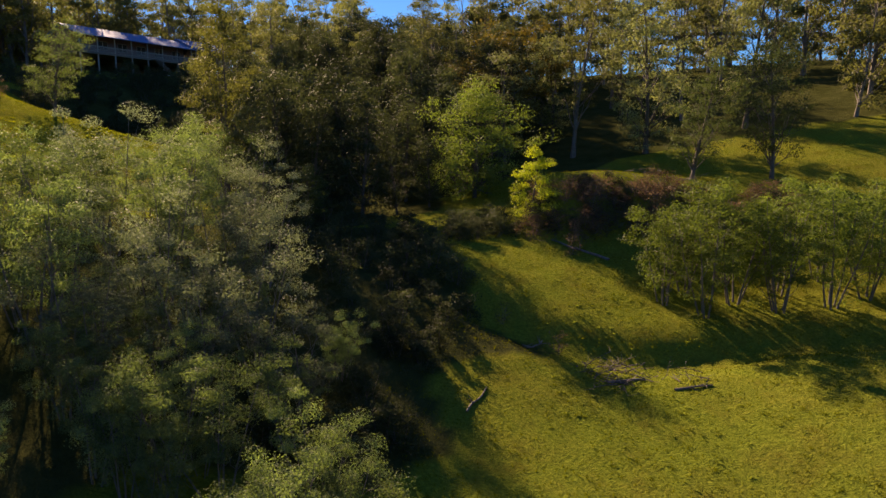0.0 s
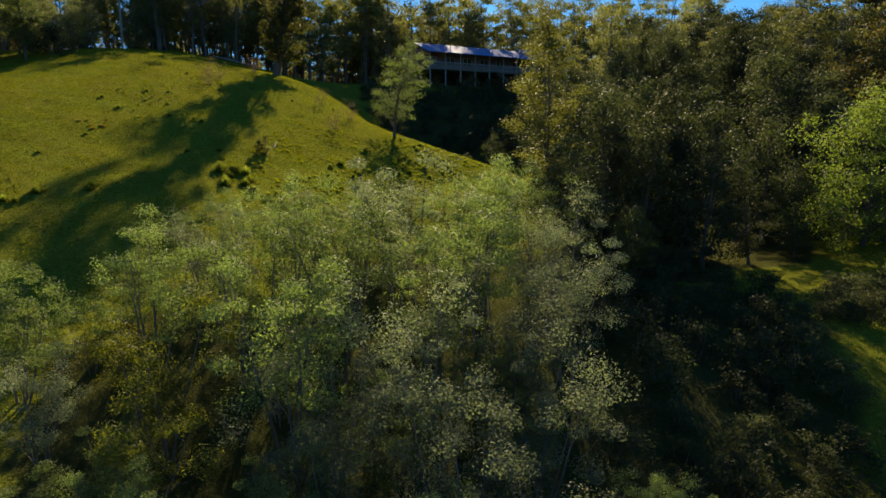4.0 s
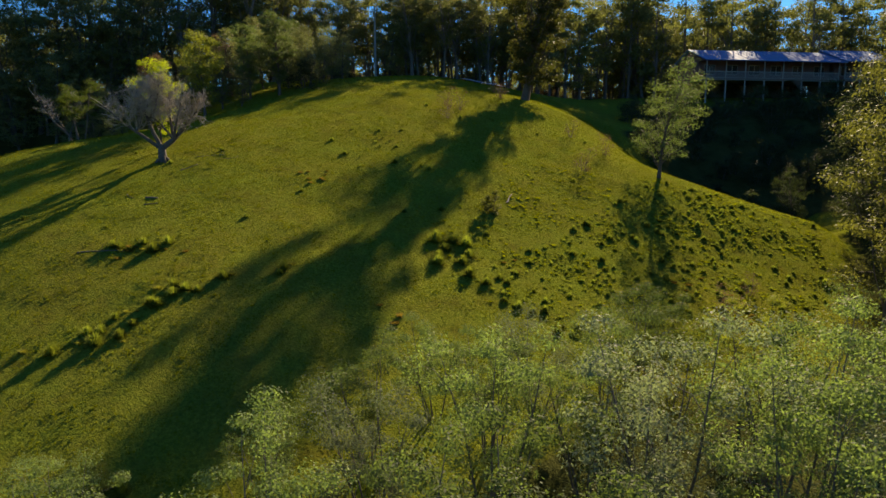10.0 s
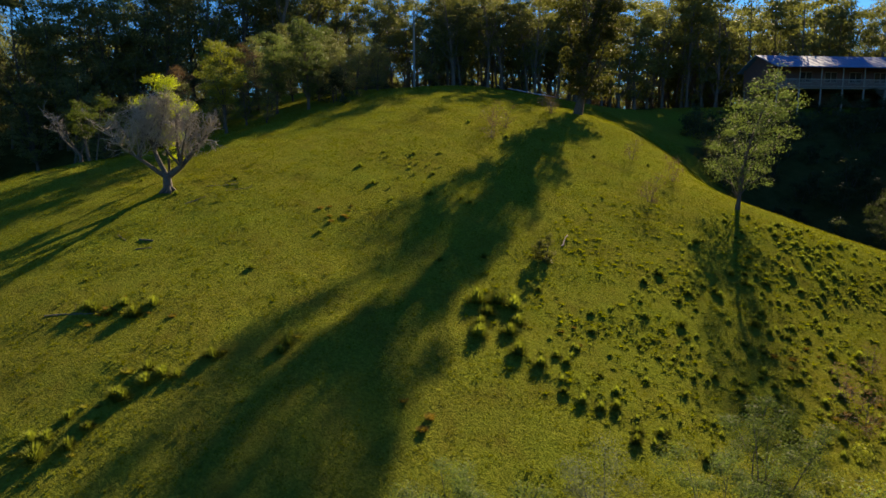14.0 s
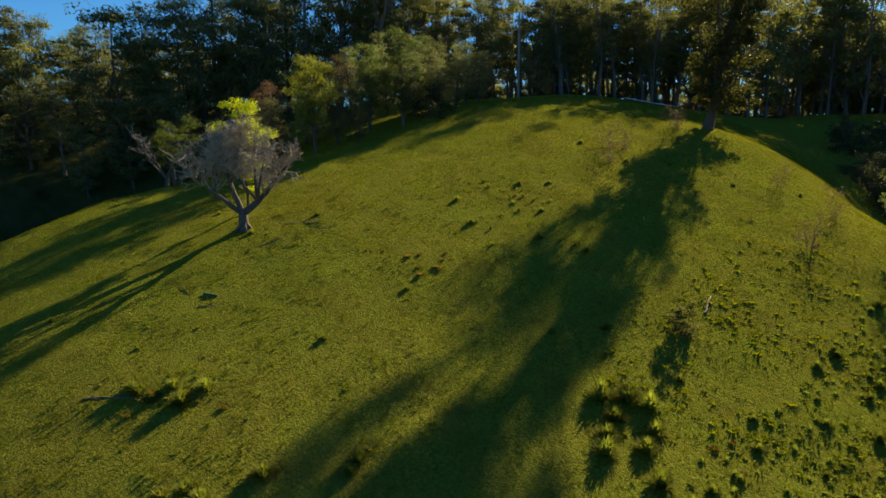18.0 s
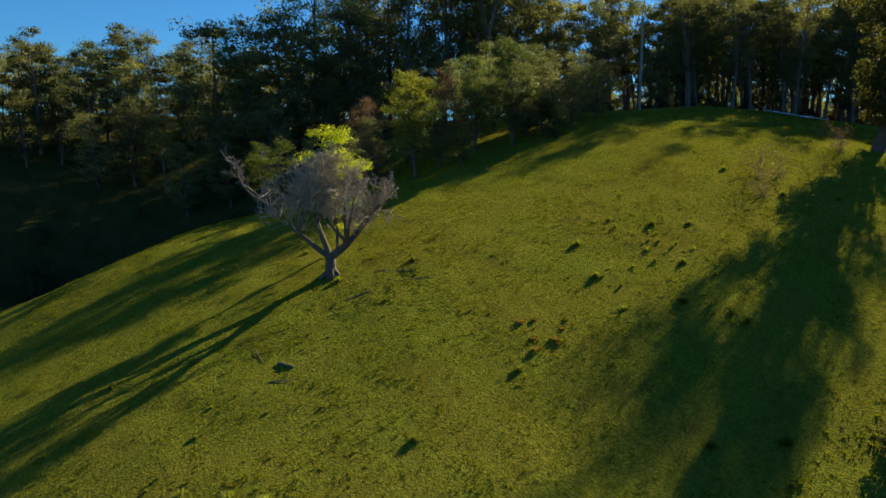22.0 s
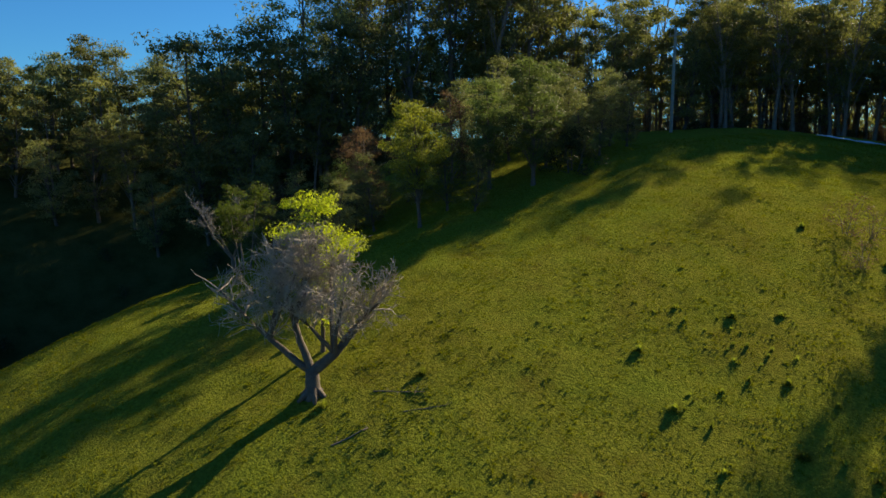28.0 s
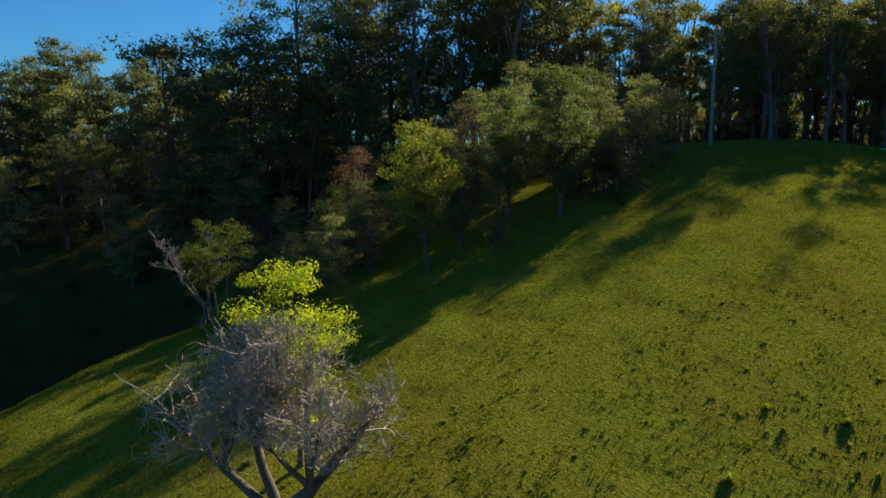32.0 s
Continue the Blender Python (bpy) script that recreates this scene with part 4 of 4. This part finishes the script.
# ---- grass: tussocks one by one, then the sward ----
def blades(rng, count, spread, tall, lean, wide):
    """Grass blades, each a bent strip of three triangles, that fan out from one foot."""
    a = rng.uniform(0, 6.283, count)
    r = spread * rng.random(count) ** 0.7
    h = tall * rng.uniform(0.55, 1.15, count)
    out = lean * h * (0.3 + r / spread)
    foot = np.stack([np.cos(a) * r * 0.5, np.sin(a) * r * 0.5, np.full(count, -0.03)], 1)
    way = np.stack([np.cos(a), np.sin(a), np.zeros(count)], 1)
    side = np.stack([-np.sin(a), np.cos(a), np.zeros(count)], 1) * wide
    up = np.array([0, 0, 1.0])
    knee = foot + way * (out * 0.35)[:, None] + up * (h * 0.65)[:, None]
    tip = foot + way * out[:, None] + up * h[:, None]
    v = np.stack([foot - side, foot + side, knee - side * 0.8, knee + side * 0.8, tip], 1).reshape(-1, 3)
    k = np.arange(count)[:, None] * 5
    f = np.concatenate([k + [0, 1, 3], k + [0, 3, 2], k + [2, 3, 4]])
    return v, f


def dome(rng, count, tall, wide):
    """Fine blades that stand out from one foot to all sides, so that the tuft is a rounded mound."""
    a, rise = rng.uniform(0, 6.283, count), np.arcsin(rng.uniform(0.12, 1.0, count))
    size = tall * rng.uniform(0.78, 1.08, count)
    way = np.stack([np.cos(a) * np.cos(rise), np.sin(a) * np.cos(rise), np.sin(rise)], 1)
    side = np.stack([-np.sin(a), np.cos(a), np.zeros(count)], 1) * wide
    foot = way * [0.25, 0.25, 0] * size[:, None] - [0, 0, 0.04]
    knee = foot + way * [0.5, 0.5, 0.75] * size[:, None]
    tip = foot + way * [0.85, 0.85, 0.95] * size[:, None]
    v = np.stack([foot - side, foot + side, knee - side, knee + side, tip], 1).reshape(-1, 3)
    k = np.arange(count)[:, None] * 5
    return v, np.concatenate([k + [0, 1, 3], k + [0, 3, 2], k + [2, 3, 4]])


def tussock(seed, mat, count, spread, tall, lean, wide, label, category):
    source = np.random.default_rng(seed)
    v, f = blades(source, count, spread, tall, lean, wide) if lean else dome(source, count, tall, wide)
    return tagged(mesh_object(category.replace(" ", "_"), v, f, mat), label, category)


GREEN = [tussock(s, blade_green, 300, 0.36, 0.46, 0, 0.014, "dark green rounded grass tussock in the pasture", "grass tussock") for s in (1, 2, 3)]
STRAW = [tussock(s, blade_straw, 150, 0.46, 0.15, 1.2, 0.018, "straw-yellow grass tussock in the pasture", "grass tussock") for s in (4, 5)]
RUST = [tussock(s, blade_rust, 130, 0.5, 0.18, 1.1, 0.022, "rusty brown clump of dry bracken", "bracken") for s in (6, 7)]


TUFT = [tussock(s, blade_green, 34, 0.16, 0.2, 0.7, 0.02, "small dark grass tuft", "grass tussock") for s in (11, 12, 13)]


def sow(kinds, spots, scale, group, rng):
    for x, y in spots:
        ob = copy_thing(rng.choice(kinds), pose(0, 0, 0))
        s = rng.uniform(*scale)
        ob.matrix_basis = pose(x, y, height(x, y), 0, 0, rng.uniform(0, 360)) @ Matrix.Diagonal((s, s, s * rng.uniform(0.95, 1.4), 1))
        tagged(ob, group=group)


def spots_in(rng, area, count, even=False):
    xs, ys = [p[0] for p in area], [p[1] for p in area]
    out = []
    while len(out) < count:
        x, y = rng.uniform(min(xs), max(xs)), rng.uniform(min(ys), max(ys))
        if inside(area, x, y) and (even and rng.random() < 0.6 or noise.noise(Vector((x, y, 0)) * 0.22) > rng.uniform(-0.6, 0.3)):
            out.append((x, y))
    return out


rng = random.Random(21)
SPUR = [(-41, 60), (-36, 46), (-33, 36), (-27, 36), (-23, 45), (-26, 58), (-33, 70)]
PASTURE = [(-60, 20), (-62, 40), (-58, 62), (-46, 62), (-36, 46), (-33, 34), (-32, 20), (-44, 16)]
sow(GREEN, [(-35.8, 36.6), (-36.8, 36.8), (-34.9, 37.5), (-36.4, 37.6), (-35.9, 38.1), (-34.6, 35.3), (-33.0, 36.0), (-32.1, 36.3), (-34.3, 36.6), (-35.2, 35.8)], (0.9, 1.3), "large tussocks by the shadow", rng)
sow(GREEN, spots_in(rng, SPUR, 190, True), (0.3, 0.72), "tussocks on the spur", rng)
sow(GREEN, spots_in(rng, PASTURE, 28), (0.3, 0.6), "tussocks in the pasture", rng)
ROW = [(-37.3, 25.4), (-37.3, 24.2), (-37.5, 23.4), (-36.9, 22.4), (-36.4, 22.0), (-36.2, 20.8), (-35.8, 20.6), (-36.0, 19.7), (-37.1, 28.4), (-41.8, 23.6), (-43.1, 22.4), (-42.3, 24.3), (-27.6, 18.4), (-27.9, 19.2)]
sow(GREEN, [(x + rng.gauss(0, 0.45), y + rng.gauss(0, 0.45)) for x, y in ROW for _ in range(2)], (0.6, 1.05), "row of tussocks in the pasture", rng)
sow(STRAW, [(x + rng.gauss(0, 0.7), y + rng.gauss(0, 0.7)) for x, y in ROW], (0.4, 0.8), "straw tussocks in the pasture", rng)
sow(RUST, [(x + rng.gauss(0, 0.6), y + rng.gauss(0, 0.6)) for x, y in [(-41.9, 23.8), (-42.8, 23.1), (-47.1, 35.4), (-47.6, 35.0), (-25.2, 46.4), (-27.7, 49.3), (-29.2, 47.2), (-31.4, 30.6), (-33.3, 39.2), (-26.0, 48.0)] for _ in range(4)],
    (0.3, 0.65), "bracken in the pasture", rng)
sow(TUFT, [(x + rng.gauss(0, 0.8), y + rng.gauss(0, 0.8)) for x, y in ((-51.7, 43.2), (-51.3, 42.8), (-54.5, 42.2), (-49.1, 39.6), (-50.2, 40.6), (-47.4, 41.4), (-52.6, 43.4)) for _ in range(4)], (0.4, 0.9),
    "dark tufts on the hump", rng)


sward_mat = foliage("sward_blade", (0.11, 0.13, 0.005), (0.27, 0.28, 0.014), (1.3, 1.3, 0.5), 0.9, 0.48, 0.0)


def tuft_field(seed, area, count, mat, size=1.0):
    """Hundreds of small tufts, joined."""
    r, py = np.random.default_rng(seed), random.Random(seed)
    vs, fs, base = [], [], 0
    for x, y in spots_in(py, area, count):
        s = size * py.uniform(0.45, 1.1)
        v, f = blades(r, 16, 0.18 * s, 0.085 * s, 1.7, 0.024 * s)
        vs.append(v + np.array([x, y, height(x, y)]))
        fs.append(f + base)
        base += len(v)
    ob = mesh_object("grass_tufts", np.concatenate(vs), np.concatenate(fs), mat)
    return tagged(ob, "scattered small green tufts in the grazed pasture", "grass", kind="stuff")


def tussock_field(seed, area, count, mat, low, high):
    """Small rounded tussocks past those that stand singly, joined."""
    r, py = np.random.default_rng(seed), random.Random(seed)
    vs, fs, base = [], [], 0
    for x, y in spots_in(py, area, count, True):
        s = py.uniform(low, high)
        v, f = dome(r, 60, 0.46 * s, 0.03 * s)
        vs.append(v * [1, 1, 1.15] + np.array([x, y, height(x, y)]))
        fs.append(f + base)
        base += len(v)
    return tagged(mesh_object("small_tussocks", np.concatenate(vs), np.concatenate(fs), mat), "small dark green grass tussocks dotting the slope", "grass", kind="stuff")


tussock_field(51, SPUR, 330, blade_green, 0.25, 0.5)
tussock_field(52, PASTURE, 200, blade_green, 0.12, 0.28)
tuft_field(41, PASTURE, 420, blade_green, 0.9)
tuft_field(46, PASTURE, 500, sward_mat, 0.9)
tuft_field(44, [(-57.5, 29.5), (-55.5, 32.5), (-52, 32), (-51, 28), (-53.5, 26.5)], 650, leaf_wattle, 0.5)
tuft_field(42, SPUR, 1300, blade_green, 1.2)
tuft_field(45, [(-41, 60), (-46, 50), (-36, 34), (-28, 36), (-25, 48), (-26, 58), (-33, 70)], 800, sward_mat, 1.3)
tuft_field(43, [(-1, 40), (6, 46), (20, 44), (22, 20), (4, 18)], 500, blade_green)
for ob in GREEN + STRAW + RUST + TUFT:
    bpy.data.objects.remove(ob)


def sward(name, seed, x0, x1, y0, y1, count, mat, size):
    """Short grass over a stretch of the ground, thicker in some patches."""
    r = np.random.default_rng(seed)
    x, y = r.uniform(x0, x1, count), r.uniform(y0, y1, count)
    z = ground(x, y) + np.array([relief(a, b) for a, b in zip(x, y)])
    keep = np.array([noise.noise(Vector((a, b, 4)) * 0.5) for a, b in zip(x, y)]) > r.uniform(-0.7, 0.4, count)
    x, y, z = x[keep], y[keep], z[keep]
    n = len(x)
    p = np.repeat(np.stack([x, y, z - 0.01], 1), 3, 0)
    m = n * 3
    a = r.uniform(0, 6.283, m)
    p[:, 0] += np.cos(a) * size * 0.3
    p[:, 1] += np.sin(a) * size * 0.3
    side = np.stack([-np.sin(a), np.cos(a), np.zeros(m)], 1) * size * 0.22
    tip = p + np.stack([np.cos(a) * 0.5, np.sin(a) * 0.5, r.uniform(0.45, 1.0, m)], 1) * size * r.uniform(0.5, 1.2, m)[:, None]
    v = np.stack([p - side, p + side, tip], 1).reshape(-1, 3)
    ob = mesh_object(name, v, np.arange(m * 3).reshape(-1, 3), mat)
    return tagged(ob, "short yellow-green grass covering the pasture", "grass", kind="stuff")


sward("pasture_grass", 31, -78, -22, 14, 80, 200000, sward_mat, 0.085)
sward("valley_grass", 32, -4, 30, 14, 64, 40000, sward_mat, 0.1)


# ---- fallen wood ----
def fallen(name, seed, x, y, turn, long, r, twigs, mat, label, category="log"):
    """A crooked trunk or branch that lies on the ground, with a few broken side branches."""
    rng = random.Random(seed)
    top = new(name)
    z = height(x, y)
    c, s = math.cos(radians(turn)), math.sin(radians(turn))
    top.matrix_basis = pose(x, y, z, 0, 0, turn)
    path = []
    for k in range(7):
        u = (k / 6 - 0.5) * long
        path.append(Vector((u, rng.gauss(0, 0.05) * long * 0.3, height(x + c * u, y + s * u) - z + r * 0.6)))
    mesh_object("stem", *((w := Shape().tube(path, [r * (1.1 - 0.6 * k / 6) for k in range(7)], 7)).v, w.f), mat, top, True)
    for _ in range(twigs):
        p = path[rng.randint(1, 6)]
        d = Vector((rng.gauss(0.4, 0.5), rng.gauss(0, 1), rng.uniform(0.05, 0.7)))
        w = Shape().tube(bough(rng, p, d, long * rng.uniform(0.12, 0.3), 0.15, Vector((0, 0, -0.1)), 3), [r * 0.4, r * 0.3, r * 0.2, r * 0.08], 4)
        mesh_object("branch", w.v, w.f, mat, top)
    return tagged(top, label, category)


def brush_pile(seed, x, y, wide, count):
    """A heap of dead branches, each lying its own way."""
    rng = random.Random(seed)
    top = stand(new("brush_pile"), x, y)
    for _ in range(count):
        a, d = rng.uniform(0, 6.28), wide * rng.random() ** 0.7
        p = Vector((math.cos(a) * d, math.sin(a) * d, 0))
        p.z = height(x + p.x, y + p.y) - height(x, y) + 0.05 + rng.random() * 0.5 * (1 - d / wide)
        way = Vector((rng.gauss(0, 1), rng.gauss(0, 1), rng.gauss(0.04, 0.1)))
        w = Shape()
        limb = bough(rng, p, way, rng.uniform(0.6, 1.7), 0.14, Vector((0, 0, -0.1)), 5)
        r = rng.uniform(0.012, 0.035)
        w.tube(limb, [r * (1 - 0.15 * k) for k in range(6)], 4)
        for _ in range(5):
            q = limb[rng.randint(1, 5)]
            w.tube(bough(rng, q, way + Vector((rng.gauss(0, 1), rng.gauss(0, 1), rng.gauss(0.1, 0.2))), rng.uniform(0.25, 0.6), 0.2, Vector((0, 0, 0)), 3), [r * 0.5, r * 0.4, r * 0.3, r * 0.15], 3)
        mesh_object("branch", w.v, w.f, bark_dark, top)
    return tagged(top, "tangled heap of grey dead branches by the creek", "brush pile")


for k, (x, y, w, c) in enumerate(((7.2, 46.6, 2.6, 22), (10.4, 49.6, 3.0, 26), (13.4, 49.4, 2.6, 20), (3.4, 44.4, 2.0, 14), (5.0, 28.6, 1.5, 26), (6.2, 29.4, 1.4, 20), (8.6, 27.8, 0.9, 6))):
    brush_pile(60 + k, x, y, w, c)
for k, (x, y, turn, long, r, tw) in enumerate(((-49.0, 25.8, 40, 0.8, 0.05, 0), (-48.1, 25.5, 70, 0.7, 0.025, 3), (-50.1, 24.9, 15, 0.9, 0.02, 3), (-43.4, 22.0, 60, 2.0, 0.03, 6), (-40.2, 45.0, 125, 1.5, 0.05, 0),
                                               (-54.4, 31.0, 60, 1.8, 0.02, 9), (-53.2, 31.6, 80, 1.4, 0.016, 7), (-52.9, 29.1, 100, 1.2, 0.03, 5), (-0.6, 24.8, 70, 2.2, 0.045, 3), (5.6, 28.0, 20, 1.8, 0.07, 5),
                                               (8.2, 27.4, 10, 1.6, 0.06, 5), (5.2, 41.8, 140, 4.2, 0.09, 3), (1.8, 31.0, 60, 2.0, 0.07, 6))):
    fallen("fallen_branch", 80 + k, x, y, turn, long, r, tw, bark_grey, "weathered fallen branch lying in the grass", "branch")

# ---- the pale sheet on the crest ----
sheet_mat = surface("pale_blue_sheet", [(0.3, (0.3, 0.38, 0.48)), (0.7, (0.46, 0.55, 0.66))], 2.0, rough=0.6)
sx, sy = -76.0, 73.0
bm = bmesh.new()
grid = bmesh.ops.create_grid(bm, x_segments=14, y_segments=4, size=0.5)["verts"]
for v in grid:
    gx, gy = sx + v.co.x * 2.0 + v.co.y * 0.5, sy + v.co.x * 5.0 - v.co.y * 0.9
    v.co = Vector((gx, gy, height(gx, gy) + 0.28 + 0.07 * noise.noise(Vector((gx, gy, 5)) * 2.2)))
bmesh.ops.solidify(bm, geom=bm.faces[:], thickness=0.05)
sheet = new("groundsheet")
part("sheet", bm, sheet_mat, sheet)
tagged(sheet, "pale blue plastic sheet laid over a low heap on the crest", "groundsheet")
